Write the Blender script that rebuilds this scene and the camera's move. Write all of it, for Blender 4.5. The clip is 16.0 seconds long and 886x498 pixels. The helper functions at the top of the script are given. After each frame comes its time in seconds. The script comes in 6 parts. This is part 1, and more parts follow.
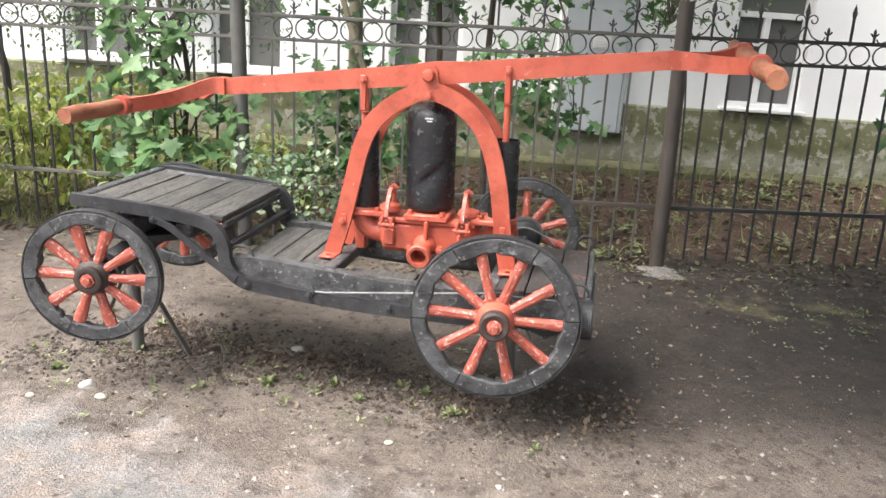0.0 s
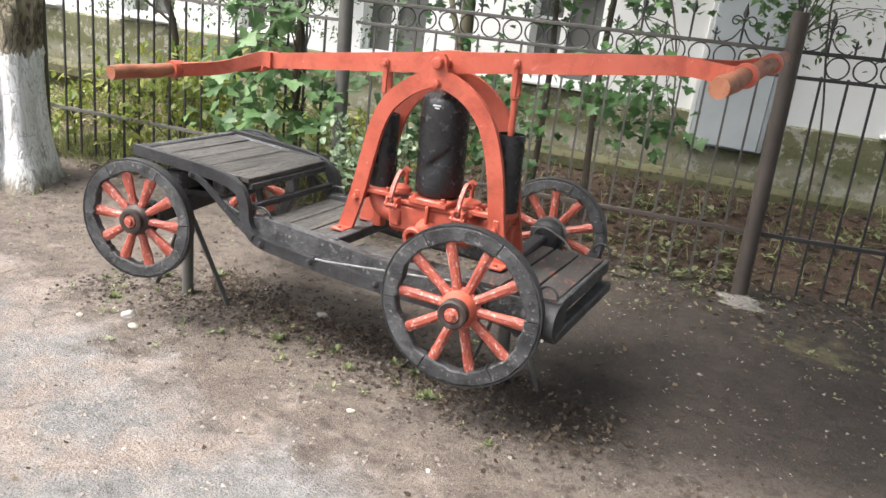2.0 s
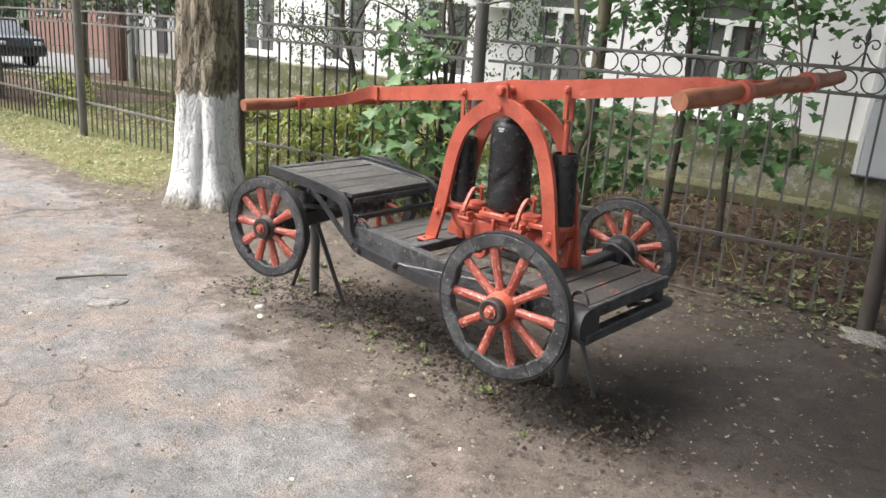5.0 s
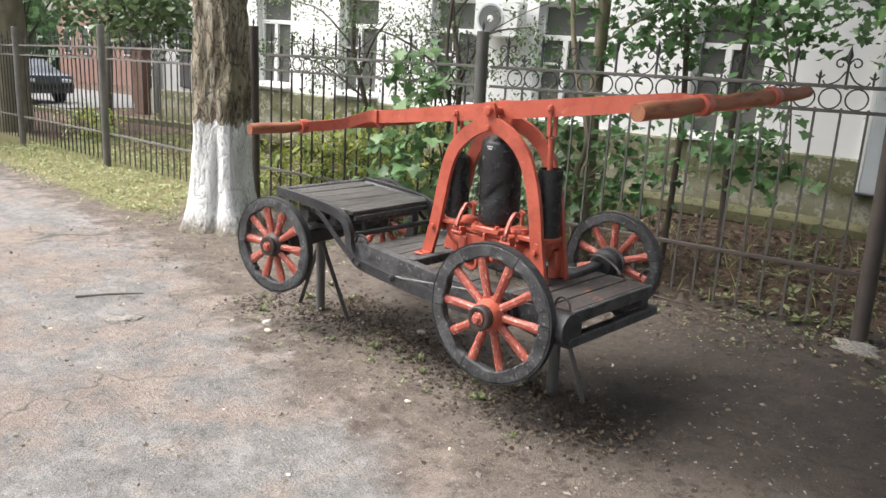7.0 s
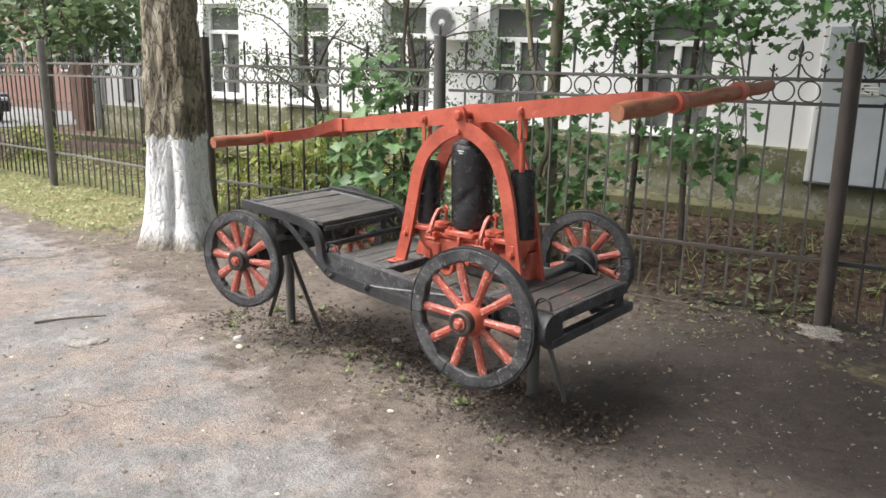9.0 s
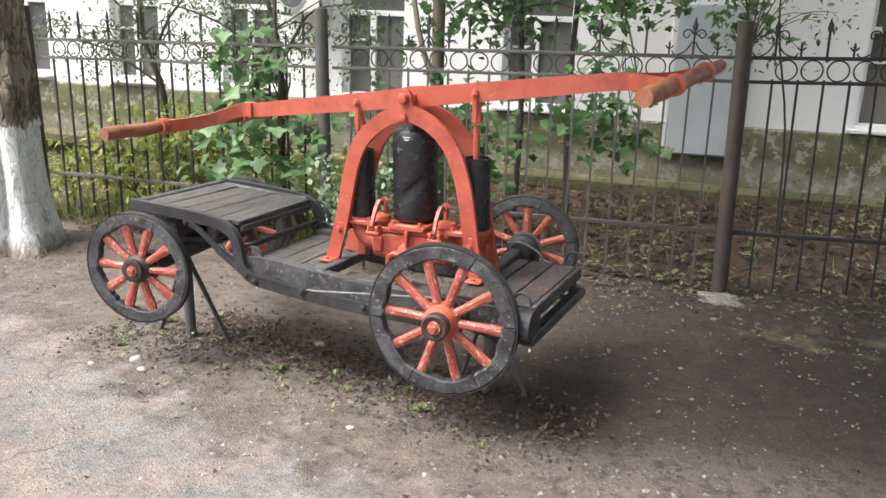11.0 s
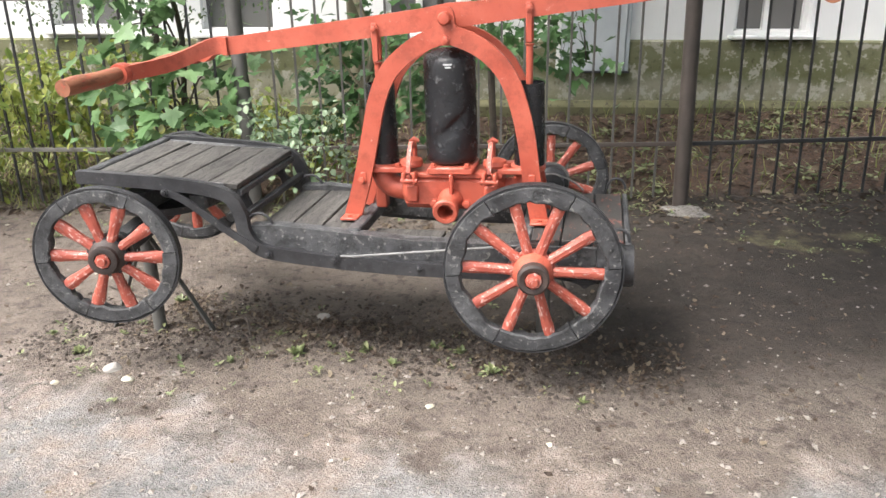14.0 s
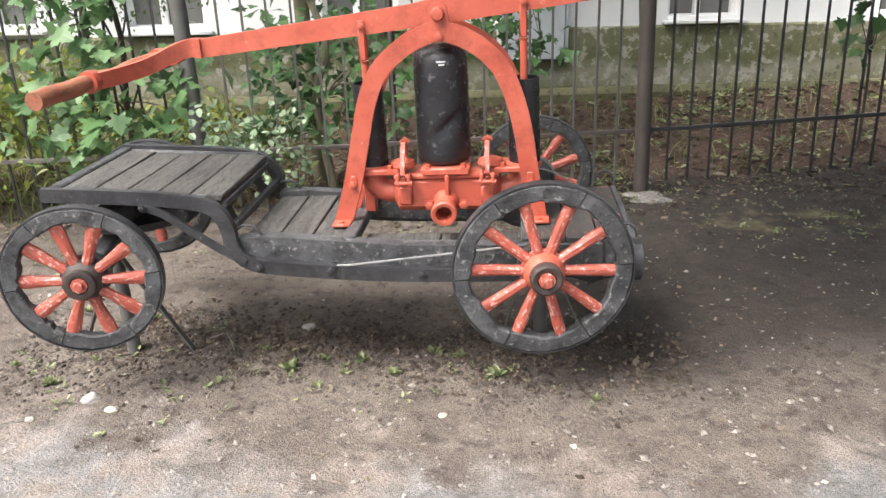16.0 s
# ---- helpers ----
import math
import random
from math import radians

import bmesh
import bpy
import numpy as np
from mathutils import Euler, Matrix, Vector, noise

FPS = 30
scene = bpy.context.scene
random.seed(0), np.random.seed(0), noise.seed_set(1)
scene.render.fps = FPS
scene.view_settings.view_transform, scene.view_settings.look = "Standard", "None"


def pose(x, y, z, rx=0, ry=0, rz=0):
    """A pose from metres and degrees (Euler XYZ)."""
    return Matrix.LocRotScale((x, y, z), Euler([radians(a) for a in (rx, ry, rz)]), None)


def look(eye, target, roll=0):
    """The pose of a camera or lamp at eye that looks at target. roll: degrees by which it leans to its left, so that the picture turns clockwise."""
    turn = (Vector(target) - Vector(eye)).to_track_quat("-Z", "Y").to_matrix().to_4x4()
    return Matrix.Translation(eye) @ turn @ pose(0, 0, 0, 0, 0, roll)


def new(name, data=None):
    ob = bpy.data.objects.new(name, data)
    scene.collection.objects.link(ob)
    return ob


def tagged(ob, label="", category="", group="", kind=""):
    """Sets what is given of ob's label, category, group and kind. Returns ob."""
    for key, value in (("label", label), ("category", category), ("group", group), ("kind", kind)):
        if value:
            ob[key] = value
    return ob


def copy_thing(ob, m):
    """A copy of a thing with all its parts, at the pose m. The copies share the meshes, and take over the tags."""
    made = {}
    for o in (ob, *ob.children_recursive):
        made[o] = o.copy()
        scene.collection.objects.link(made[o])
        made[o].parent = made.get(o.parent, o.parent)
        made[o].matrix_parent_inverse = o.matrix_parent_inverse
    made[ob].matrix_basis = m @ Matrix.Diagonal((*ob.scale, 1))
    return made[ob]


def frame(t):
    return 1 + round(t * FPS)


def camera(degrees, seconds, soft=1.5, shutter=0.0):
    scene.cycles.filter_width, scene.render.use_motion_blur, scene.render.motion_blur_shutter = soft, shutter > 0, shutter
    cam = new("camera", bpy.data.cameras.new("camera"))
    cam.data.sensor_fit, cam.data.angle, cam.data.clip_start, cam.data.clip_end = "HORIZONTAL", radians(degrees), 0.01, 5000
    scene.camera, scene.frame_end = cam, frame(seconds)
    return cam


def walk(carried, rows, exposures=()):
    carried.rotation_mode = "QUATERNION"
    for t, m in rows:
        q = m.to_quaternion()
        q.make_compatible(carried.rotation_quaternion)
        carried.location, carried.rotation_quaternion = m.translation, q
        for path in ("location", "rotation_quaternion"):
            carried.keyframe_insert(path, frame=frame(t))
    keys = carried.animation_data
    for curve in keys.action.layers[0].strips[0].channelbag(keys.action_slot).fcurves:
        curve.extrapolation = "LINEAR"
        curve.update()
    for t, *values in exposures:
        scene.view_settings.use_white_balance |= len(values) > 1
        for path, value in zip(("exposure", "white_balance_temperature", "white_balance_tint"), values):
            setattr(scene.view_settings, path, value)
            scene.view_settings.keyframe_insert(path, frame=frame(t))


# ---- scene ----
cam = camera(60.2, 16.0)
PATH = [
    (0, (0.356, -3.339, 1.578), (-0.033, -1.455, 1.03), 2.2),
    (0.5, (0.562, -3.292, 1.591), (0.098, -1.414, 1.083), 4.2),
    (1, (0.854, -3.305, 1.586), (0.2, -1.491, 1.054), 3.4),
    (1.5, (0.969, -3.223, 1.583), (0.188, -1.472, 1.014), 3.2),
    (2, (1.146, -3.119, 1.589), (0.301, -1.401, 1.009), 5.9),
    (2.5, (1.384, -3.062, 1.562), (0.309, -1.477, 0.984), 6.7),
    (3, (1.441, -3.118, 1.582), (0.352, -1.534, 1.028), 6.4),
    (3.5, (1.507, -3.114, 1.591), (0.412, -1.541, 1.02), 5.4),
    (4, (1.707, -3.03, 1.607), (0.494, -1.545, 1.039), 5.3),
    (4.2, (1.749, -3.054, 1.618), (0.468, -1.626, 1.051), 4.2),
    (6.3, (2.14, -3.069, 1.568), (0.816, -1.645, 1.099), 3.1),
    (6.5, (2.15, -3.072, 1.57), (0.815, -1.657, 1.106), 2.8),
    (7, (2.164, -3.11, 1.572), (0.795, -1.722, 1.125), 2.6),
    (7.5, (2.163, -3.13, 1.585), (0.813, -1.723, 1.14), 1.7),
    (8, (2.156, -3.14, 1.582), (0.838, -1.702, 1.139), 1.5),
    (8.5, (2.138, -3.137, 1.581), (0.841, -1.685, 1.125), 1.2),
    (9, (2.07, -3.169, 1.576), (0.788, -1.696, 1.142), 0.7),
    (9.5, (1.94, -3.23, 1.572), (0.774, -1.665, 1.135), 0.7),
    (9.7, (1.879, -3.26, 1.581), (0.795, -1.639, 1.137), 1.0),
    (11.8, (1.038, -3.29, 1.602), (0.276, -1.508, 1.109), 0.1),
    (12, (0.975, -3.261, 1.586), (0.254, -1.457, 1.111), 0.0),
    (12.5, (0.806, -3.242, 1.593), (0.093, -1.446, 1.075), -0.7),
    (13, (0.538, -3.373, 1.586), (0.038, -1.504, 1.082), -1.9),
    (13.5, (0.382, -3.371, 1.559), (-0.042, -1.5, 0.994), -0.9),
    (14, (0.226, -3.223, 1.534), (-0.164, -1.376, 0.874), -1.9),
    (14.5, (0.033, -3.179, 1.536), (-0.282, -1.326, 0.853), -3.0),
    (15, (-0.103, -3.177, 1.532), (-0.283, -1.316, 0.822), -3.1),
    (15.5, (-0.096, -3.165, 1.543), (-0.232, -1.31, 0.807), -3.4),
    (16, (-0.097, -3.164, 1.566), (-0.283, -1.297, 0.872), -2.9),
]
walk(cam, [(t, look(eye, target, roll)) for t, eye, target, roll in PATH],
     [(0, 1.64), (1.5, 1.56), (3.5, 1.36), (4.2, 1.29), (6.5, 1.21), (9, 1.21), (9.7, 1.25), (12, 1.52), (12.5, 1.56), (14.5, 1.56), (16, 1.53)])

# ---- light ----
world = bpy.data.worlds.new("overcast_sky")
scene.world = world
world.use_nodes = True
wt = world.node_tree
sky = wt.nodes.new("ShaderNodeTexSky")
sky.sky_type, sky.sun_disc = "NISHITA", False
sky.sun_elevation, sky.sun_rotation = radians(60), radians(230)
sky.air_density, sky.dust_density, sky.ozone_density = 1.0, 6.0, 0.6
hazy = wt.nodes.new("ShaderNodeHueSaturation")
hazy.inputs["Saturation"].default_value = 0.55
wt.links.new(sky.outputs[0], hazy.inputs["Color"])
wt.links.new(hazy.outputs[0], wt.nodes["Background"].inputs[0])
wt.nodes["Background"].inputs[1].default_value = 0.15
sun = new("sun", bpy.data.lights.new("sun", "SUN"))
sun.data.energy, sun.data.angle, sun.data.color = 2.35, radians(38), (1.0, 0.992, 0.982)
sun.matrix_world = look((-5.2, -4.3, 11.7), (0, 0, 0))


# ---- materials ----
def ramp(nt, fac, stops):
    r = nt.nodes.new("ShaderNodeValToRGB")
    while len(r.color_ramp.elements) < len(stops):
        r.color_ramp.elements.new(0.5)
    for e, (p, c) in zip(r.color_ramp.elements, stops):
        e.position, e.color = p, (*c, 1)
    nt.links.new(fac, r.inputs[0])
    return r.outputs[0]


def noise_of(nt, vec, scale, detail=6, rough=0.6):
    n = nt.nodes.new("ShaderNodeTexNoise")
    n.inputs["Scale"].default_value = scale
    n.inputs["Detail"].default_value = detail
    n.inputs["Roughness"].default_value = rough
    nt.links.new(vec, n.inputs["Vector"])
    return n.outputs["Fac"]


def mixed(nt, fac, a, b):
    m = nt.nodes.new("ShaderNodeMix")
    m.data_type = "RGBA"
    for v, s in ((fac, m.inputs[0]), (a, m.inputs[6]), (b, m.inputs[7])):
        if isinstance(v, (int, float)):
            s.default_value = v
        elif isinstance(v, tuple):
            s.default_value = (*v, 1)
        else:
            nt.links.new(v, s)
    return m.outputs[2]


def calc(nt, op, a, b=0.0, clamp=False):
    m = nt.nodes.new("ShaderNodeMath")
    m.operation, m.use_clamp = op, clamp
    for v, s in ((a, m.inputs[0]), (b, m.inputs[1])):
        if isinstance(v, (int, float)):
            s.default_value = v
        else:
            nt.links.new(v, s)
    return m.outputs[0]


def base(name, rough=0.6, metal=0.0):
    m = bpy.data.materials.new(name)
    m.use_nodes = True
    nt = m.node_tree
    b = nt.nodes["Principled BSDF"]
    b.inputs["Roughness"].default_value, b.inputs["Metallic"].default_value = rough, metal
    return m, nt, b


def coords(nt, stretch=(1, 1, 1), own=True):
    """Object coordinates, shifted by each object's random number."""
    tc = nt.nodes.new("ShaderNodeTexCoord")
    mp = nt.nodes.new("ShaderNodeMapping")
    mp.inputs["Scale"].default_value = stretch
    nt.links.new(tc.outputs["Object"], mp.inputs["Vector"])
    if own:
        oi = nt.nodes.new("ShaderNodeObjectInfo")
        sc = calc(nt, "MULTIPLY", oi.outputs["Random"], 37.0)
        nt.links.new(sc, mp.inputs["Location"])
    return mp.outputs[0]


def bump(nt, b, height, dist, strength=0.6):
    n = nt.nodes.new("ShaderNodeBump")
    n.inputs["Strength"].default_value, n.inputs["Distance"].default_value = strength, dist
    nt.links.new(height, n.inputs["Height"])
    nt.links.new(n.outputs[0], b.inputs["Normal"])


def worn(name, c1, c2, chip, scale=9.0, chips=0.68, rough=0.5, grain=(1, 1, 1), metal=0.0, depth=0.004, dirt=0.0, shine=0.5):
    """Painted or raw surface: two shades by large noise, chips of another colour by fine noise."""
    m, nt, b = base(name, rough, metal)
    v = coords(nt, grain)
    big, fine = noise_of(nt, v, scale, 5), noise_of(nt, v, scale * 6, 8, 0.7)
    col = ramp(nt, big, ((0.3, c1), (0.7, c2)))
    mask = ramp(nt, fine, ((chips, (0, 0, 0)), (chips + 0.05, (1, 1, 1))))
    col = mixed(nt, mask, col, chip)
    if dirt:
        soil = noise_of(nt, v, scale * 2.3, 9, 0.75)
        col = mixed(nt, ramp(nt, soil, ((0.36, (dirt, dirt, dirt)), (0.50, (0, 0, 0)))), col, tuple(0.28 * q for q in c1))
    b.inputs["Specular IOR Level"].default_value = shine
    nt.links.new(col, b.inputs["Base Color"])
    rr = calc(nt, "MULTIPLY_ADD", fine, 0.35)
    rr.node.inputs[2].default_value = rough - 0.17
    nt.links.new(rr, b.inputs["Roughness"])
    bump(nt, b, fine, depth)
    return m


RED = worn("red_paint", (0.36, 0.066, 0.039), (0.46, 0.108, 0.067), (0.56, 0.27, 0.21), 5, 0.645, 0.40, dirt=0.38, depth=0.006)
RED_OLD = worn("worn_red_paint", (0.29, 0.056, 0.036), (0.42, 0.100, 0.066), (0.60, 0.38, 0.33), 9, 0.556, 0.5, (1.6, 1.6, 0.7), dirt=0.55)
HANDLE = worn("worn_red_handle_wood", (0.20, 0.068, 0.036), (0.36, 0.15, 0.080), (0.36, 0.075, 0.045), 10, 0.57, 0.6, (1, 0.22, 1), dirt=0.7)
BLACK_WOOD = worn("black_painted_wood", (0.016, 0.016, 0.018), (0.092, 0.093, 0.096), (0.20, 0.195, 0.185), 8, 0.575, 0.5, dirt=0.85, depth=0.020)
BLACK_IRON = worn("black_painted_iron", (0.014, 0.014, 0.016), (0.045, 0.045, 0.048), (0.17, 0.16, 0.15), 9, 0.63, 0.42, depth=0.008, dirt=0.5)
TANK = worn("black_gloss_paint", (0.008, 0.008, 0.010), (0.018, 0.018, 0.020), (0.13, 0.13, 0.13), 4.0, 0.62, 0.24, depth=0.012, shine=0.5)
WHITE_MARK = worn("white_lettering_paint", (0.55, 0.55, 0.54), (0.68, 0.68, 0.67), (0.2, 0.2, 0.2), 30, 0.62, 0.6)
HUB_RUST = worn("rusty_worn_hub_iron", (0.022, 0.016, 0.014), (0.055, 0.036, 0.030), (0.20, 0.15, 0.12), 12, 0.62, 0.6)
STEEL = worn("bare_grey_steel", (0.15, 0.15, 0.15), (0.26, 0.26, 0.25), (0.12, 0.09, 0.07), 20, 0.66, 0.4, metal=0.6)
PLANK = worn("weathered_grey_planks", (0.036, 0.033, 0.031), (0.108, 0.100, 0.090), (0.015, 0.014, 0.013), 6, 0.545, 0.7, (5, 0.7, 6), dirt=0.6, depth=0.010)
PLANK_RED = worn("weathered_planks_with_red_paint", (0.020, 0.018, 0.017), (0.048, 0.044, 0.040), (0.15, 0.058, 0.045), 2.2, 0.555, 0.8, (3.0, 1.0, 3.0), dirt=0.5)
PIPE_GREY = worn("grey_painted_pipe", (0.075, 0.072, 0.068), (0.12, 0.115, 0.105), (0.17, 0.15, 0.12), 6, 0.70, 0.6)
POST_BROWN = worn("dark_brown_painted_pipe", (0.050, 0.040, 0.035), (0.080, 0.064, 0.056), (0.12, 0.10, 0.09), 5, 0.72, 0.55)
FENCE_IRON = worn("black_fence_paint", (0.016, 0.016, 0.018), (0.035, 0.034, 0.036), (0.10, 0.085, 0.07), 8, 0.72, 0.5)
# mid grey for bars and rails, with reflected sky light in the colour
FENCE_MID = worn("faded_fence_paint", (0.055, 0.052, 0.048), (0.10, 0.094, 0.085), (0.16, 0.15, 0.13), 8, 0.66, 0.55)
FENCE_GREY = worn("weathered_grey_fence_paint", (0.10, 0.095, 0.085), (0.16, 0.15, 0.13), (0.05, 0.045, 0.04), 6, 0.62, 0.65)


# ---- building blocks ----
class Shape:
    """Collects faces of one mesh."""

    def __init__(self):
        self.v, self.f = [], []

    def add(self, verts, faces):
        n = len(self.v)
        self.v += [tuple(p) for p in verts]
        self.f += [tuple(i + n for i in q) for q in faces]
        return self

    def box(self, c, s, bev=0.004, m=None):
        bm = bmesh.new()
        bmesh.ops.create_cube(bm, size=1)
        bmesh.ops.scale(bm, vec=s, verts=bm.verts)
        if bev:
            bmesh.ops.bevel(bm, geom=list(bm.edges), offset=min(bev, min(s) * 0.4), segments=1, affect="EDGES")
        bm.verts.index_update()
        m = Matrix.Translation(c) @ (m or Matrix())
        self.add([m @ v.co for v in bm.verts], [[v.index for v in f.verts] for f in bm.faces])
        bm.free()
        return self

    def tube(self, pts, radii, n=12, caps=True, squash=None):
        """Round or flattened section along a line of points."""
        pts = [Vector(p) for p in pts]
        if isinstance(radii, (int, float)):
            radii = [radii] * len(pts)
        rings, up = [], None
        for i, p in enumerate(pts):
            d = (pts[min(i + 1, len(pts) - 1)] - pts[max(i - 1, 0)]).normalized()
            if up is None:
                up = Vector((0, 0, 1)) if abs(d.z) < 0.9 else Vector((1, 0, 0))
            side = d.cross(up).normalized()
            up = side.cross(d).normalized()
            rings.append([p + (side * math.cos(a) + up * math.sin(a)) * radii[i] for a in (2 * math.pi * k / n for k in range(n))])
        faces = [(i * n + k, i * n + (k + 1) % n, (i + 1) * n + (k + 1) % n, (i + 1) * n + k) for i in range(len(pts) - 1) for k in range(n)]
        if caps:
            faces += [tuple(reversed(range(n))), tuple((len(pts) - 1) * n + k for k in range(n))]
        return self.add([p for r in rings for p in r], faces)

    def lathe(self, prof, n=24, m=None):
        """Profile of (radius, height) turned round z, then moved by m."""
        m = m or Matrix()
        vs = [m @ Vector((r * math.cos(2 * math.pi * k / n), r * math.sin(2 * math.pi * k / n), z)) for r, z in prof for k in range(n)]
        fs = [(i * n + k, i * n + (k + 1) % n, (i + 1) * n + (k + 1) % n, (i + 1) * n + k) for i in range(len(prof) - 1) for k in range(n)]
        fs += [tuple(reversed(range(n))), tuple((len(prof) - 1) * n + k for k in range(n))]
        return self.add(vs, fs)

    def strap(self, path, wide, y, thick, plane="xz"):
        """Flat bar that follows (x, z) points: wide across the path in the plane, thick across the plane. wide may be a list."""
        n = len(path)
        wide = wide if isinstance(wide, (list, tuple)) else [wide] * n
        vs = []
        for i, (x, z) in enumerate(path):
            ax, az = path[max(i - 1, 0)]
            bx, bz = path[min(i + 1, n - 1)]
            d = Vector((bx - ax, bz - az)).normalized()
            nx, nz = -d.y * wide[i] / 2, d.x * wide[i] / 2
            for s, t in ((1, -1), (1, 1), (-1, 1), (-1, -1)):
                vs.append((x + s * nx, y + t * thick / 2, z + s * nz))
        fs = [(i * 4 + k, i * 4 + (k + 1) % 4, i * 4 + 4 + (k + 1) % 4, i * 4 + 4 + k) for i in range(n - 1) for k in range(4)]
        fs += [(3, 2, 1, 0), tuple((n - 1) * 4 + k for k in range(4))]
        return self.add(vs, fs)

    def ribbon(self, path, wide, thick):
        """Flat bar along 3D points whose broad side faces up."""
        path = [Vector(p) for p in path]
        vs = []
        for i, p in enumerate(path):
            d = (path[min(i + 1, len(path) - 1)] - path[max(i - 1, 0)]).normalized()
            side = d.cross(Vector((0, 0, 1)))
            side = side.normalized() if side.length > 1e-4 else Vector((0, 1, 0))
            up = side.cross(d).normalized()
            for s, t in ((1, -1), (1, 1), (-1, 1), (-1, -1)):
                vs.append(p + side * s * wide / 2 + up * t * thick / 2)
        n = len(path)
        fs = [(i * 4 + k, i * 4 + (k + 1) % 4, i * 4 + 4 + (k + 1) % 4, i * 4 + 4 + k) for i in range(n - 1) for k in range(4)]
        fs += [(3, 2, 1, 0), tuple((n - 1) * 4 + k for k in range(4))]
        return self.add(vs, fs)

    def mesh(self, name, material, smooth=True, angle=38):
        me = bpy.data.meshes.new(name)
        me.from_pydata(self.v, [], self.f)
        bm = bmesh.new()
        bm.from_mesh(me)
        bmesh.ops.recalc_face_normals(bm, faces=bm.faces)
        bm.to_mesh(me)
        bm.free()
        me.materials.append(material)
        if smooth:
            me.polygons.foreach_set("use_smooth", [True] * len(me.polygons))
            me.set_sharp_from_angle(angle=radians(angle))
        return me


def part(name, shape, material, parent=None, label="", angle=38):
    ob = new(name, shape.mesh(name, material, True, angle))
    if parent:
        ob.parent = parent
    return tagged(ob, label)


def again(ob, m=None, parent=None):
    """Another object on the same mesh."""
    o = new(ob.name.split(".")[0], ob.data)
    o.parent = parent or ob.parent
    if m is not None:
        o.matrix_basis = m
    return o


def turned(axis):
    """Turns z into the given axis."""
    return Vector(axis).normalized().to_track_quat("Z", "Y").to_matrix().to_4x4()


def bolt(c, axis=(0, -1, 0), r=0.014, h=0.014):
    s = Shape()
    m = Matrix.Translation(c) @ turned(axis)
    s.lathe([(r * 1.5, -0.001), (r * 1.5, 0.003), (r, 0.0035), (r, h), (r * 0.6, h + 0.002)], 6, m)
    return s


def smooth_line(pts, steps=6):
    """Catmull-Rom through points."""
    pts = [Vector(p) for p in pts]
    out = []
    for i in range(len(pts) - 1):
        p0, p1, p2, p3 = pts[max(i - 1, 0)], pts[i], pts[i + 1], pts[min(i + 2, len(pts) - 1)]
        for k in range(steps):
            t = k / steps
            out.append(0.5 * ((2 * p1) + (p2 - p0) * t + (2 * p0 - 5 * p1 + 4 * p2 - p3) * t * t + (3 * p1 - p0 - 3 * p2 + p3) * t ** 3))
    return out + [pts[-1]]


def fbm(x, y, s, seed=0.0):
    return noise.fractal(Vector((x * s, y * s, seed)), 0.9, 2.0, 4)


def edge_y(x):
    """Where the worn asphalt ends and the bare earth begins."""
    pts = ((-30, 0.3), (-7, -0.25), (-4.4, -0.4), (-3.4, -0.45), (-2.1, -0.88), (-0.9, -1.12), (0.2, -1.27), (0.7, -1.22), (0.95, -1.04), (1.3, -0.90), (2.0, -0.82), (5, -0.7), (30, -0.7))
    for (x0, y0), (x1, y1) in zip(pts, pts[1:]):
        if x <= x1:
            return y0 + (y1 - y0) * max(0, (x - x0) / (x1 - x0))
    return pts[-1][1]


def fence_y(x):
    """The fence runs askew to the cart and turns by the old tree."""
    return 1.968 + 0.183 * x if x > -4.95 else 1.06 + 0.15 * min(1, (-4.95 - x) / 2)


def fence_lift(x):
    return min(0.12, max(0.0, 0.0155 * (0.79 - x)))


def yard_depth(x, y):
    """0 at the fence, 1 at the wall of the building."""
    return (y - fence_y(x)) / 3.18


def rise(x, y):
    """The ground rises a little to the fence and on to the building."""
    d = yard_depth(x, y)
    k = min(1, max(0, d * 3.18 + 0.9) / 0.9) * min(1, max(0, (x + 13.5) / 2.5))
    return k * (fence_lift(x) + min(1, max(0, d)) * 0.16)


def ground_z(x, y):
    z = 0.018 * fbm(x, y, 0.5, 3) + 0.010 * fbm(x, y, 2.5, 5) + rise(x, y)
    if y > edge_y(x):
        z += 0.008 * fbm(x, y, 9, 7)
    return z if -14 < x < 8 and -7 < y < 9 else 0.0


# ---- ground ----
def spaced(a, lo, hi, b, step):
    xs = list(np.arange(lo, hi + 1e-6, step))
    g, d = [lo], step
    while g[-1] > a:
        d *= 1.35
        g.append(max(a, g[-1] - d))
    h, d = [hi], step
    while h[-1] < b:
        d *= 1.35
        h.append(min(b, h[-1] + d))
    return sorted(set(g[1:])) + xs + h[1:]


def attribute(nt, name):
    a = nt.nodes.new("ShaderNodeAttribute")
    a.attribute_name = name
    return a.outputs["Fac"]


DIRT, nt, b = base("trodden_earth_and_worn_asphalt", 0.9)
geo = nt.nodes.new("ShaderNodeNewGeometry")
pos = geo.outputs["Position"]
n_big, n_mid = noise_of(nt, pos, 0.9, 5), noise_of(nt, pos, 4.0, 6, 0.65)
n_fine, n_grit = noise_of(nt, pos, 38, 5, 0.7), noise_of(nt, pos, 150, 3, 0.7)
n_blot, n_crumb = noise_of(nt, pos, 13, 7, 0.72), noise_of(nt, pos, 75, 4, 0.65)
earth = ramp(nt, n_mid, ((0.28, (0.098, 0.075, 0.060)), (0.52, (0.175, 0.140, 0.114)), (0.75, (0.255, 0.212, 0.176))))
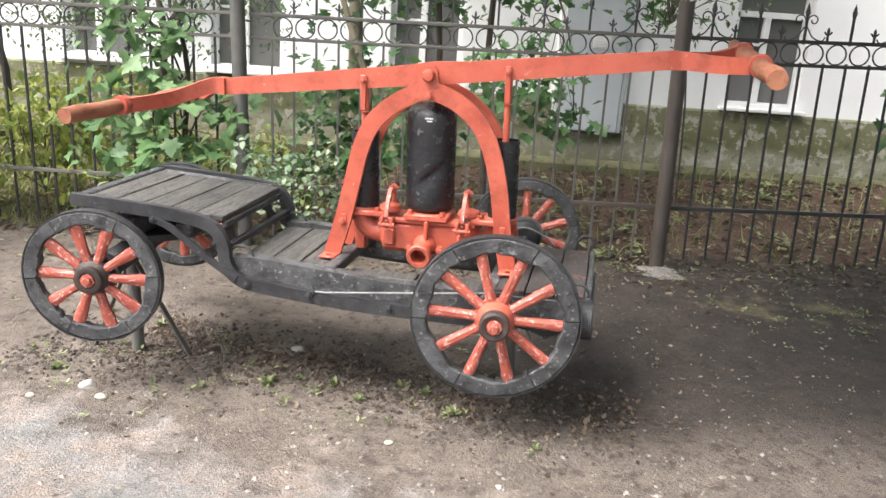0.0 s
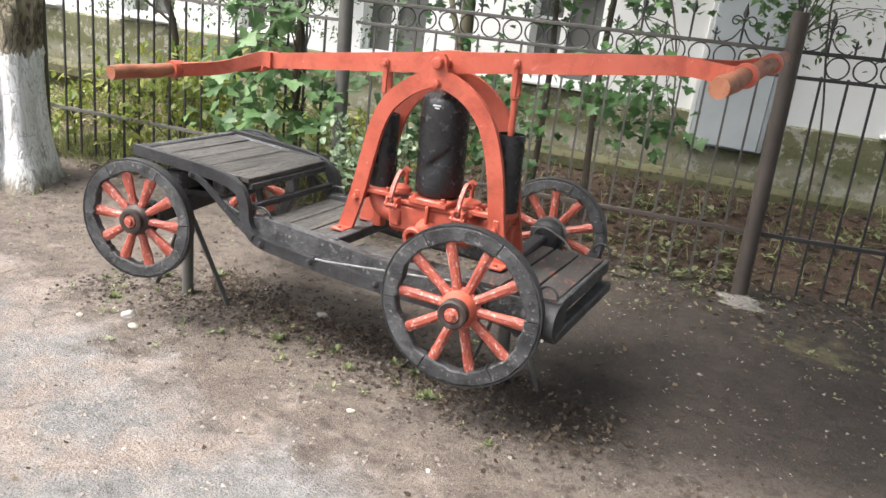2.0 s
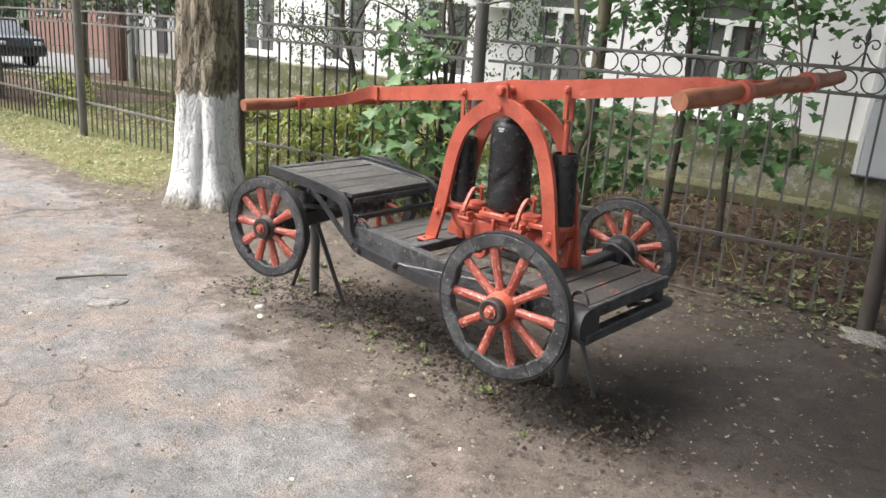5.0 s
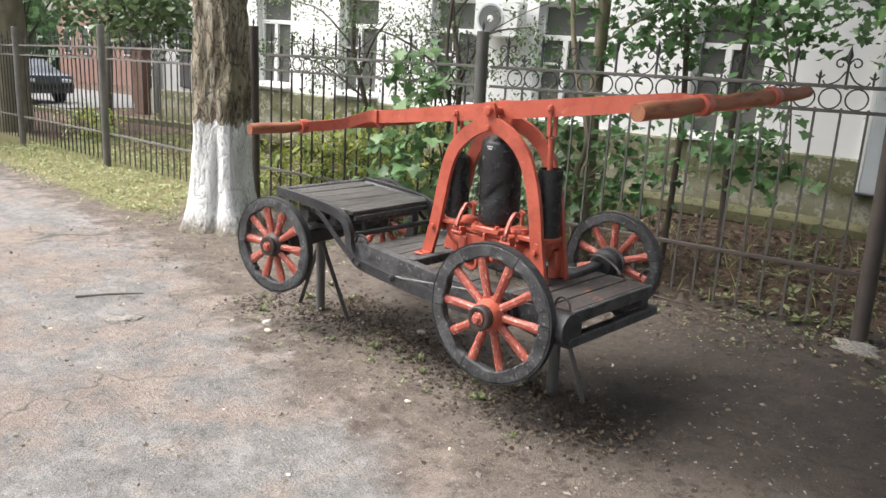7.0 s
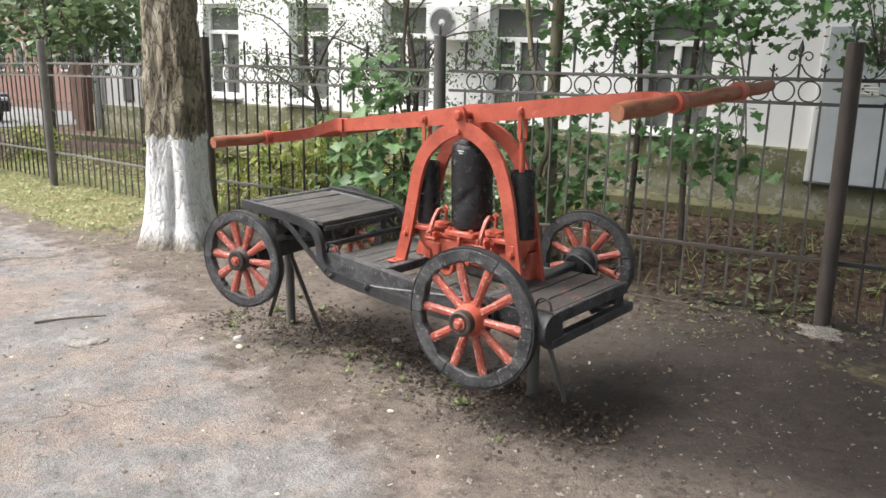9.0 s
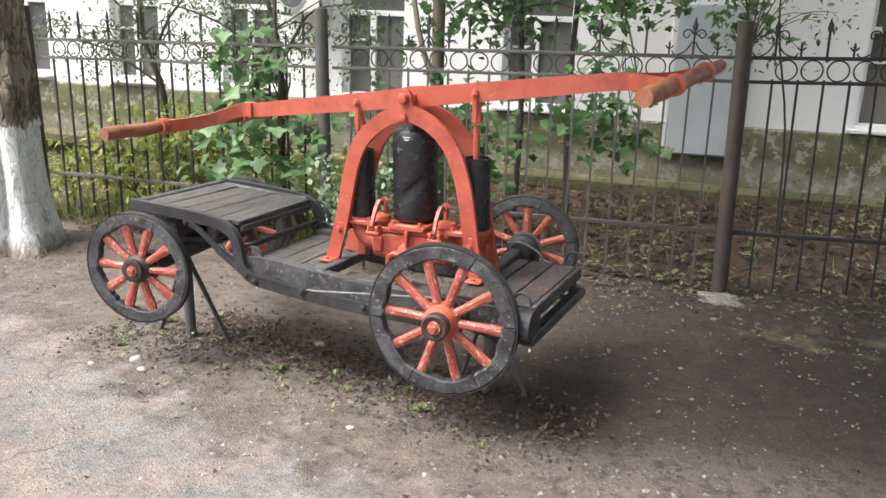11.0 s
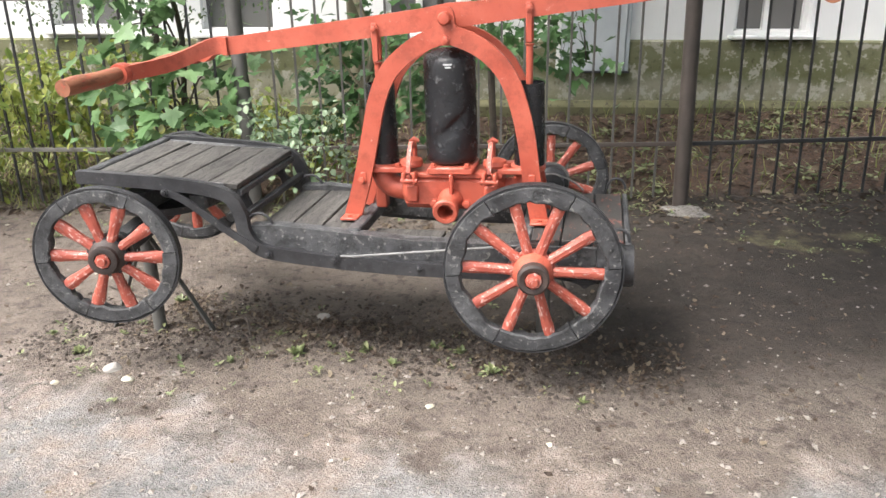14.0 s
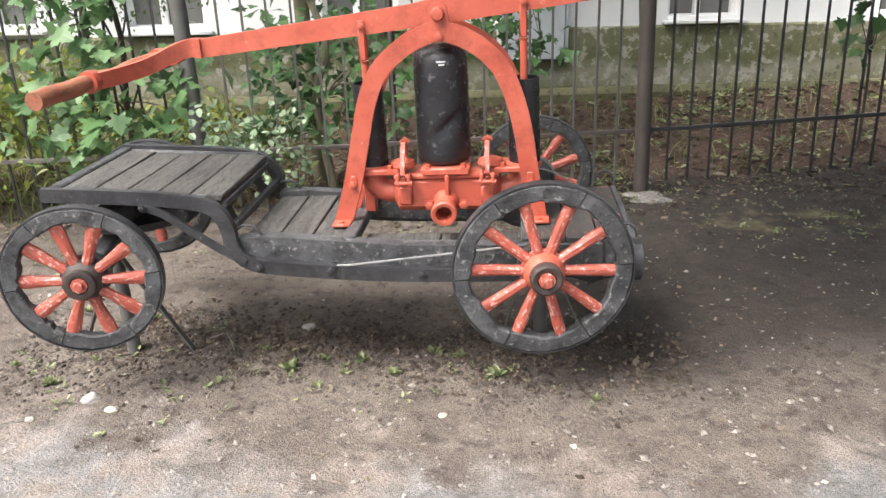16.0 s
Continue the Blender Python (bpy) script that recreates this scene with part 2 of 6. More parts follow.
earth = mixed(nt, calc(nt, "MULTIPLY", n_fine, 0.55), earth, ramp(nt, n_grit, ((0.38, (0.035, 0.027, 0.022)), (0.60, (0.27, 0.225, 0.19)))))
earth = mixed(nt, ramp(nt, n_blot, ((0.36, (0.75, 0.75, 0.75)), (0.50, (0, 0, 0)))), earth, (0.060, 0.047, 0.038))
earth = mixed(nt, ramp(nt, n_crumb, ((0.62, (0, 0, 0)), (0.66, (0.8, 0.8, 0.8)))), earth, (0.035, 0.028, 0.023))
n_soft = calc(nt, "ADD", calc(nt, "MULTIPLY", n_blot, 0.45), calc(nt, "MULTIPLY", n_mid, 0.55))
slate = ramp(nt, n_soft, ((0.36, (0.070, 0.069, 0.068)), (0.43, (0.165, 0.162, 0.158)), (0.50, (0.215, 0.209, 0.203)), (0.57, (0.31, 0.303, 0.295)), (0.66, (0.36, 0.352, 0.343))))
dust = ramp(nt, n_soft, ((0.36, (0.112, 0.080, 0.062)), (0.47, (0.228, 0.172, 0.138)), (0.55, (0.285, 0.224, 0.184)), (0.64, (0.37, 0.31, 0.265))))
tar = mixed(nt, ramp(nt, calc(nt, "ADD", calc(nt, "MULTIPLY", n_big, 0.6), calc(nt, "MULTIPLY", n_mid, 0.4)), ((0.46, (0, 0, 0)), (0.54, (1, 1, 1)))), slate, dust)
tar = mixed(nt, calc(nt, "MULTIPLY", n_fine, 0.58), tar, ramp(nt, n_grit, ((0.40, (0.045, 0.041, 0.038)), (0.60, (0.46, 0.43, 0.40)))))
tar = mixed(nt, ramp(nt, n_crumb, ((0.62, (0, 0, 0)), (0.66, (0.7, 0.7, 0.7)))), tar, (0.05, 0.045, 0.042))
vor = nt.nodes.new("ShaderNodeTexVoronoi")
vor.feature = "DISTANCE_TO_EDGE"
vor.inputs["Scale"].default_value = 0.9
warp = nt.nodes.new("ShaderNodeVectorMath")
warp.operation = "MULTIPLY_ADD"
wn = nt.nodes.new("ShaderNodeTexNoise")
wn.inputs["Scale"].default_value = 3.0
nt.links.new(pos, wn.inputs["Vector"])
nt.links.new(wn.outputs["Color"], warp.inputs[0])
warp.inputs[1].default_value = (0.5, 0.5, 0.0)
nt.links.new(pos, warp.inputs[2])
nt.links.new(warp.outputs[0], vor.inputs["Vector"])
crack = ramp(nt, vor.outputs["Distance"], ((0.0, (0.75, 0.75, 0.75)), (0.012, (0, 0, 0))))
tar = mixed(nt, calc(nt, "MULTIPLY", crack, ramp(nt, n_big, ((0.46, (0, 0, 0)), (0.55, (1, 1, 1))))), tar, (0.045, 0.042, 0.04))


def masked(nt, name, fuzz, lo=0.42, hi=0.58, k=0.5):
    s = calc(nt, "ADD", attribute(nt, name), calc(nt, "MULTIPLY", calc(nt, "SUBTRACT", fuzz, 0.5), k))
    return ramp(nt, s, ((lo, (0, 0, 0)), (hi, (1, 1, 1))))


tar_mask = masked(nt, "asphalt", n_mid, 0.40, 0.66, 1.3)
col = mixed(nt, tar_mask, earth, tar)
# colour of dark soil towards the fence, with tree shade mixed into it
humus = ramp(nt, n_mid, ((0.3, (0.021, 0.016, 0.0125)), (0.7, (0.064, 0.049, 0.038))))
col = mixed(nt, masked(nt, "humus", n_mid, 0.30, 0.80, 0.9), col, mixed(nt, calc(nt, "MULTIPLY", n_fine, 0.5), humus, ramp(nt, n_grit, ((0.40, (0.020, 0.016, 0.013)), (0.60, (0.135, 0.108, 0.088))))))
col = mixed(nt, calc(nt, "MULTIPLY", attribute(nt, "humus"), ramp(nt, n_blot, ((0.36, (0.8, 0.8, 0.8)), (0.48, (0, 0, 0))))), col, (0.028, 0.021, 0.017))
moss = ramp(nt, n_fine, ((0.3, (0.11, 0.10, 0.045)), (0.6, (0.26, 0.235, 0.11))))
col = mixed(nt, masked(nt, "grass", n_mid, 0.45, 0.75, 1.0), col, moss)
litter = ramp(nt, n_fine, ((0.32, (0.028, 0.018, 0.012)), (0.5, (0.085, 0.050, 0.032)), (0.66, (0.16, 0.085, 0.048))))
col = mixed(nt, masked(nt, "litter", n_mid, 0.45, 0.7, 0.8), col, litter)
nt.links.new(col, b.inputs["Base Color"])
hgt = calc(nt, "ADD", calc(nt, "MULTIPLY", n_fine, 1.0), calc(nt, "MULTIPLY", n_grit, 0.35))
hgt = calc(nt, "ADD", hgt, calc(nt, "ADD", calc(nt, "MULTIPLY", n_blot, 1.1), calc(nt, "MULTIPLY", n_crumb, 0.5)))
bump(nt, b, hgt, 0.024, 1.0)

gx, gy = spaced(-900, -6.5, 3.5, 900, 0.05), spaced(-900, -2.6, 3.6, 900, 0.05)
gv = [(x, y, ground_z(x, y)) for y in gy for x in gx]
w = len(gx)
gf = [(j * w + i, j * w + i + 1, (j + 1) * w + i + 1, (j + 1) * w + i) for j in range(len(gy) - 1) for i in range(w - 1)]
me = bpy.data.meshes.new("ground")
me.from_pydata(gv, [], gf)
me.materials.append(DIRT)


def step01(v, a, b):
    return min(1, max(0, (v - a) / (b - a)))


def paint(name, fn):
    at = me.attributes.new(name, "FLOAT", "POINT")
    at.data.foreach_set("value", [fn(x, y) for x, y, _ in gv])


def grass_at(x, y):
    left = step01(-x, 4.6, 6.2) * step01(y, edge_y(x) + 0.15, edge_y(x) + 0.7) * step01(-y, -9, -5)
    d = yard_depth(x, y)
    yard = (0.55 if x < -3 else 0.2) * step01(d, 0.0, 0.2) * step01(-d, -1.0, -0.75)
    strip = 0.48 * step01(x, 0.3, 1.2) * step01(y, 0.9, 1.3) * step01(-y, -2.0, -1.6)
    return max(left, yard, strip)


paint("asphalt", lambda x, y: step01(edge_y(x) - y, -0.75 + 0.4 * step01(x, 0.2, 0.9), 0.45 - 0.3 * step01(x, 0.2, 0.9)))
paint("grass", grass_at)
# where the soil colour carries tree shade: to the right and towards the fence
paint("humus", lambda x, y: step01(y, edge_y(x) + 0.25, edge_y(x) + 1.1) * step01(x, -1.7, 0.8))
paint("litter", lambda x, y: (0.95 if x > -3 else 0.6) * step01(yard_depth(x, y), 0.06, 0.32) + 0.45 * step01(yard_depth(x, y), -0.1, 0.06) * (1 if -3 < x < 5 else 0.3))
me.polygons.foreach_set("use_smooth", [True] * len(me.polygons))
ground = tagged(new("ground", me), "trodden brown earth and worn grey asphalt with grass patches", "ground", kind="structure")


# ---- fire pump cart ----
YC, YP = -0.125, -0.15          # middle of the cart, middle of the pump
HB, RB, HS, RS = 0.522, 0.324, 0.528, 0.286
DECK, SEAT = 0.588, 0.783
cart = tagged(new("hand_pump_cart"), "antique red and black hand-pumped fire engine on a wooden cart", "fire pump")


def wheel(name, r, spokes, label, hub_mat, rim, flare, out):
    """Wheel in the xz plane, outer side towards -y."""
    root = Shape().lathe([(0.050, -0.085), (0.062, -0.075), (0.072, -0.045), (0.074, 0.030 * out), (0.056, 0.065 * out)], 28, turned((0, -1, 0)))
    hub = part(name, root, hub_mat, cart, label)
    # felloes: six rim pieces with small gaps
    for k in range(6):
        s = Shape()
        a0, a1 = 2 * math.pi * (k + 0.006) / 6 + 0.2, 2 * math.pi * (k + 0.994) / 6 + 0.2
        vs, n = [], 13
        rng = random.Random(k + int(r * 1000))
        for i in range(n):
            a = a0 + (a1 - a0) * i / (n - 1)
            w0 = 0.005 * math.sin(7 * a + k) + rng.uniform(-0.005, 0.004)
            ri, ro = r - rim + w0, r + rng.uniform(-0.0015, 0.0015)
            c = 0.006
            for rad, y in ((ri + c, -0.024), (ro - c, -0.024), (ro, -0.024 + c), (ro, 0.024 - c), (ro - c, 0.024), (ri + c, 0.024), (ri, 0.024 - c), (ri, -0.024 + c)):
                vs.append((rad * math.cos(a), y, rad * math.sin(a)))
        fs = [(i * 8 + q, i * 8 + (q + 1) % 8, i * 8 + 8 + (q + 1) % 8, i * 8 + 8 + q) for i in range(n - 1) for q in range(8)]
        fs += [tuple(range(7, -1, -1)), tuple((n - 1) * 8 + q for q in range(8))]
        part("felloe", s.add(vs, fs), BLACK_WOOD, hub)
    s = Shape().lathe([(r + 0.0005, -0.022), (r + 0.006, -0.022), (r + 0.006, 0.022), (r + 0.0005, 0.022)], 64, turned((0, -1, 0)))
    s.f = s.f[:-2] + [(3 * 64 + k, 3 * 64 + (k + 1) % 64, (k + 1) % 64, k) for k in range(64)]
    part("tyre", s, BLACK_IRON, hub, "black iron tyre band")
    sp = Shape()
    prof = [(0.064, 0.022, 0.024), (0.11, 0.0195, 0.021), (r * 0.62, 0.0205 * flare, 0.019), (r - 0.10, 0.0225 * flare, 0.018), (r - 0.055, 0.021 * flare, 0.016)]
    vs = []
    for z, wx, wy in prof:
        vs += [(wx * math.cos(q), wy * math.sin(q), z) for q in (2 * math.pi * (k + 0.5) / 8 for k in range(8))]
    fs = [(i * 8 + q, i * 8 + (q + 1) % 8, i * 8 + 8 + (q + 1) % 8, i * 8 + 8 + q) for i in range(len(prof) - 1) for q in range(8)]
    fs += [tuple(range(7, -1, -1)), tuple((len(prof) - 1) * 8 + q for q in range(8))]
    first = None
    for k in range(spokes):
        m = Matrix.Rotation(2 * math.pi * (k + 0.35) / spokes, 4, "Y")
        if first is None:
            first = part("spoke", sp.add(vs, fs), RED_OLD, hub, "red spoke with chipped paint")
            first.matrix_basis = m
        else:
            tagged(again(first, m), "red spoke with chipped paint")
    inner = Shape().lathe([(0.060, -0.025), (0.080, -0.022), (0.080, 0.045), (0.062, 0.055), (0.055, 0.085), (0.030, 0.09)], 24, Matrix.Translation((0, 0.05, 0)) @ turned((0, 1, 0)))
    part("inner_hub", inner, BLACK_IRON, hub, "black iron inner hub")
    part("hub_ring", Shape().lathe([(0.079, 0.034), (0.090, 0.034), (0.090, 0.046), (0.079, 0.046)], 28, turned((0, 1, 0))), STEEL, hub, "worn bare iron ring")
    ring = Shape().lathe([(0.073, -0.012), (0.082, -0.010), (0.082, 0.012), (0.073, 0.014)], 28, turned((0, -1, 0)))
    part("hub_band", ring, RED_OLD if hub_mat is RED else BLACK_IRON, hub)
    ring = Shape().lathe([(0.052, 0.060 * out), (0.058, 0.060 * out), (0.058, 0.098 * out), (0.050, 0.104 * out), (0.034, 0.100 * out), (0.033, 0.07 * out)], 28, turned((0, -1, 0)))
    part("hub_sleeve", ring, HUB_RUST, hub, "rusty dark hub sleeve")
    cap = Shape().lathe([(0.031, 0.06 * out), (0.031, 0.104 * out), (0.019, 0.106 * out), (0.019, 0.122 * out), (0.015, 0.127 * out)], 8, turned((0, -1, 0)))
    part("axle_nut", cap, RED_OLD, hub, "red axle nut")
    return hub


# the front axle is steered a little, the far rear wheel is a smaller spare set higher
for nm, x, y, h, r, turn, spin, hub, rim, flare, out, label in (
        ("rear_wheel", 0.004, -0.593, 0.524, RB, 6.5, 9, RED, 0.062, 1.05, 1.0, "spoked wooden wheel, red spokes and black rim"),
        ("rear_wheel", 0.003, 0.385, 0.604, 0.268, 186, 23, HUB_RUST, 0.052, 1.0, 0.9, "smaller spare wheel, red spokes, black rim"),
        ("front_wheel", -1.714, -0.627, 0.524, RS, 12.5, 9, HUB_RUST, 0.058, 1.25, 0.62, "smaller spoked wooden wheel, red spokes, black rim"),
        ("front_wheel", -1.88, 0.37, 0.532, RS, 192.5, 23, HUB_RUST, 0.058, 1.25, 0.62, "smaller spoked wooden wheel, red spokes, black rim")):
    wheel(nm, r, 10, label, hub, rim, flare, out).matrix_basis = pose(x, y, h, 0, spin, turn)

# axles
part("rear_axle", Shape().box((0, -0.11, 0.556), (0.07, 0.74, 0.08), 0.01, Matrix.Rotation(radians(4.7), 4, "X")), BLACK_IRON, cart)
part("axle_end", Shape().tube([(0.002, -0.57, 0.522), (0, -0.46, 0.530)], 0.024, 14), BLACK_IRON, cart)
part("axle_end", Shape().tube([(0.002, 0.37, 0.602), (0, 0.24, 0.590)], 0.024, 14), BLACK_IRON, cart)
part("front_axle", Shape().box((-1.797, -0.128, HS), (0.085, 0.80, 0.095), 0.01, Matrix.Rotation(radians(9.5), 4, "Z")), BLACK_IRON, cart)
part("axle_end", Shape().tube([(-1.716, -0.615, HS), (-1.733, -0.51, HS)], 0.024, 14), BLACK_IRON, cart)
part("axle_end", Shape().tube([(-1.878, 0.36, HS), (-1.861, 0.25, HS)], 0.024, 14), BLACK_IRON, cart)
part("hub_strap", Shape().ribbon(smooth_line([(-0.05, 0.235, 0.655), (0.03, 0.225, 0.668), (0.12, 0.215, 0.635), (0.165, 0.205, 0.60)], 5), 0.016, 0.004), STEEL, cart, "bent strip of bare iron")
part("turntable", Shape().lathe([(0.22, 0.60), (0.24, 0.605), (0.24, 0.635), (0.22, 0.64)], 32, Matrix.Translation((-1.70, YC, 0))), BLACK_IRON, cart)
part("bolster", Shape().box((-1.70, YC, 0.685), (0.11, 0.60, 0.09), 0.01), BLACK_WOOD, cart)
part("bolster", Shape().box((-1.40, YC, 0.70), (0.08, 0.60, 0.07), 0.01), BLACK_WOOD, cart)

# side rails of the low deck, thick timbers with an iron strap below
for s in (-1, 1):
    y = YC + s * 0.30
    part("side_rail", Shape().strap([(-1.17, 0.575), (-1.05, 0.560), (-0.5, 0.520), (0.0, 0.515), (0.335, 0.52)], [0.075, 0.115, 0.105, 0.10, 0.09], y, 0.06),
         BLACK_WOOD, cart, "black timber side rail")
    # goose-neck iron between the deck and the raised seat platform
    neck = smooth_line([(-1.90, 0, 0.812), (-1.66, 0, 0.800), (-1.45, 0, 0.786), (-1.31, 0, 0.768), (-1.225, 0, 0.735), (-1.188, 0, 0.665), (-1.178, 0, 0.59), (-1.13, 0, 0.525), (-1.0, 0, 0.495), (-0.55, 0, 0.462), (0.0, 0, 0.458)], 5)
    part("goose_neck", Shape().strap([(p.x, p.z) for p in neck], 0.054, y + s * 0.044, 0.03), BLACK_IRON, cart, "curved black iron frame strap")
    brace = smooth_line([(-1.50, 0, 0.755), (-1.42, 0, 0.725), (-1.25, 0, 0.60), (-1.13, 0, 0.525)], 5)
    part("neck_brace", Shape().strap([(p.x, p.z) for p in brace], 0.03, y + s * 0.060, 0.012), BLACK_IRON, cart)
    for x, z in ((-1.50, 0.757), (-1.08, 0.505), (-0.80, 0.49), (-0.45, 0.47)):
        part("bolt", bolt((x, y + s * 0.067, z), (0, s, 0), 0.012, 0.012), BLACK_IRON, cart)
    # thin stay rod to the rear axle
    part("stay_rod", Shape().tube([(-0.78, y + s * 0.055, 0.505), (-0.72, y + s * 0.06, 0.508), (-0.05, y + s * 0.05, 0.575)], 0.005, 8), STEEL, cart, "thin bare steel stay rod")
    part("bolt", bolt((-0.785, y + s * 0.05, 0.503), (0, s, 0), 0.013, 0.014), BLACK_IRON, cart)
    # ring handle at the deck's front corner
    hoop = [(-1.13 + 0.055 * math.cos(a), y + s * 0.0, DECK + 0.015 + 0.055 * math.sin(a)) for a in (math.pi * k / 10 for k in range(11))]
    part("rope_hoop", Shape().tube(hoop, 0.006, 8), BLACK_IRON, cart)
    part("rope_hoop", Shape().tube([(0.31 + 0.04 * math.cos(a), y + s * 0.05, DECK + 0.015 + 0.05 * math.sin(a)) for a in (math.pi * k / 10 for k in range(11))], 0.006, 8), BLACK_IRON, cart)
    # leaf spring and hanger at the back
    for k in range(3):
        part("spring_leaf", Shape().strap([(p.x, p.z - 0.012 * k) for p in smooth_line([(0.05 + 0.06 * k, 0, 0.44 + 0.01 * k), (0.19, 0, 0.425), (0.33 - 0.05 * k, 0, 0.44 + 0.01 * k)], 5)], 0.010, y, 0.045), BLACK_IRON, cart)


def planks(names, x0, x1, y0, y1, z, n, thick, material, along="y", gap=0.006, wob=0.003, label=""):
    rng = random.Random(int(x0 * 100) + n)
    for k in range(n):
        if along == "y":
            a, b2 = x0 + (x1 - x0) * k / n + gap / 2, x0 + (x1 - x0) * (k + 1) / n - gap / 2
            c, s = ((a + b2) / 2, (y0 + y1) / 2 + rng.uniform(-wob, wob), z - thick / 2 + rng.uniform(-wob, wob) * 0.8), (b2 - a, y1 - y0, thick)
        else:
            a, b2 = y0 + (y1 - y0) * k / n + gap / 2, y0 + (y1 - y0) * (k + 1) / n - gap / 2
            c, s = ((x0 + x1) / 2 + rng.uniform(-wob, wob), (a + b2) / 2, z - thick / 2 + rng.uniform(-wob, wob) * 0.8), (x1 - x0, b2 - a, thick)
        o = part(names, Shape().box((0, 0, 0), s, 0.004), material, cart, label)
        o.matrix_basis = pose(*c, rng.uniform(-0.3, 0.3), rng.uniform(-0.3, 0.3), rng.uniform(-0.25, 0.25))


# raised front platform: boards across the cart, rimmed, rising a little to the front
planks("seat_board", -1.855, -1.205, YC - 0.30, YC + 0.29, SEAT, 5, 0.026, PLANK, label="weathered grey platform board")
part("platform_rim", Shape().box((-1.878, YC, SEAT - 0.020), (0.045, 0.66, 0.058), 0.008), BLACK_WOOD, cart)
for s in (-1, 1):
    part("platform_rim", Shape().box((-1.56, YC + s * 0.315, SEAT - 0.024), (0.60, 0.030, 0.05), 0.008), BLACK_WOOD, cart)
part("platform_edge", Shape().box((-1.208, YC, SEAT - 0.042), (0.022, 0.58, 0.03), 0.004), BLACK_WOOD, cart)
tipped = Matrix.Translation((-1.21, 0, SEAT)) @ Matrix.Rotation(radians(3.4), 4, "Y") @ Matrix.Translation((1.21, 0, -SEAT))
for o in cart.children:
    if o.name.split(".")[0] in ("seat_board", "platform_rim", "platform_edge"):
        o.matrix_basis = tipped @ o.matrix_basis
for s in (-1, 1):
    part("seat_bracket", Shape().strap([(-1.22, 0.76), (-1.235, 0.70), (-1.21, 0.63)], 0.03, YC + s * 0.20, 0.02), BLACK_IRON, cart)
part("cross_bar", Shape().box((-1.18, YC, 0.655), (0.028, 0.60, 0.028), 0.004), BLACK_IRON, cart, "black iron cross bar")

# low deck
planks("deck_board", -1.165, -0.755, YC - 0.315, YC + 0.325, DECK, 3, 0.03, PLANK, label="weathered grey deck board")
planks("deck_board", -0.02, 0.335, YC - 0.31, YC + 0.32, DECK, 3, 0.03, PLANK_RED, label="deck board with remains of red paint")
part("deck_edge", Shape().box((0.347, YC, DECK - 0.028), (0.022, 0.66, 0.06), 0.005), BLACK_WOOD, cart)
part("pump_bearer", Shape().box((-0.735, YC, DECK - 0.012), (0.055, 0.585, 0.05), 0.006), BLACK_WOOD, cart)
part("pump_bearer", Shape().box((-0.045, YC, DECK - 0.03), (0.05, 0.585, 0.05), 0.006), BLACK_WOOD, cart)
planks("inner_board", -0.70, -0.08, YC - 0.31, YC - 0.09, DECK - 0.055, 2, 0.025, PLANK, label="sunken weathered board")
part("tail_bar", Shape().box((0.345, YC, 0.455), (0.055, 0.74, 0.05), 0.008), BLACK_WOOD, cart)

# ---- the pump ----
PX = -0.362                      # middle of the pump along the cart
AH = 0.086                       # half the distance between the arches
LX, RX = -0.788, 0.004           # feet of the arches
arch_line = [(LX, 0.600), (-0.735, 0.76), (-0.687, 0.95), (-0.650, 1.09), (-0.595, 1.20), (-0.50, 1.282), (-0.41, 1.325), (PX, 1.333),
             (-0.315, 1.325), (-0.225, 1.282), (-0.140, 1.20), (-0.090, 1.09), (-0.056, 0.95), (-0.030, 0.76), (-0.008, 0.64), (RX, 0.556)]
arch_line = [(p.x, p.z) for p in smooth_line([(x, 0, z) for x, z in arch_line], 4)]
for y, nm in ((YP - AH, -1), (YP + AH, 1)):
    arch = part("arch", Shape().strap(arch_line, 0.072, y, 0.022), RED, cart, "red painted iron arch frame")
    part("arch_head", Shape().strap([(PX, 1.30), (PX, 1.345), (PX, 1.385), (PX, 1.418), (PX, 1.436)], [0.135, 0.10, 0.072, 0.066, 0.04], y + nm * 0.002, 0.020), RED, arch)
    for sx in (-1, 1):
        fx = LX if sx < 0 else RX
        if sx * nm < 0 or sx < 0:
            part("foot_plate", Shape().box((fx + sx * 0.0, y + nm * 0.030, 0.602), (0.075, 0.085, 0.012), 0.004), RED, arch)
            part("bolt", bolt((fx, y + nm * 0.052, 0.606), (0, 0, 1), 0.010, 0.010), RED, arch)
        part("bolt", bolt((-0.736 if sx < 0 else -0.032, y + nm * 0.011, 0.757 if sx < 0 else 0.745), (0, nm, 0), 0.014, 0.016), RED, arch)
    part("bolt", bolt((PX, y + nm * 0.012, 1.315), (0, nm, 0), 0.015, 0.016), RED, arch)
    part("pivot_nut", Shape().lathe([(0.026, 0), (0.026, 0.014), (0.020, 0.024), (0.010, 0.026)], 16, Matrix.Translation((PX, y + nm * 0.012, 1.396)) @ turned((0, nm, 0))), RED, arch)
part("pivot_pin", Shape().tube([(PX, YP - AH, 1.396), (PX, YP + AH, 1.396)], 0.02, 14), RED, cart)
part("distance_bar", Shape().tube([(PX, YP - AH, 1.315), (PX, YP + AH, 1.315)], 0.014, 10), RED, cart)

# walking beam with forked ends and cross handles, tilted a little
SL = 0.103


def bz(x):
    return 1.396 + (x - PX) * SL


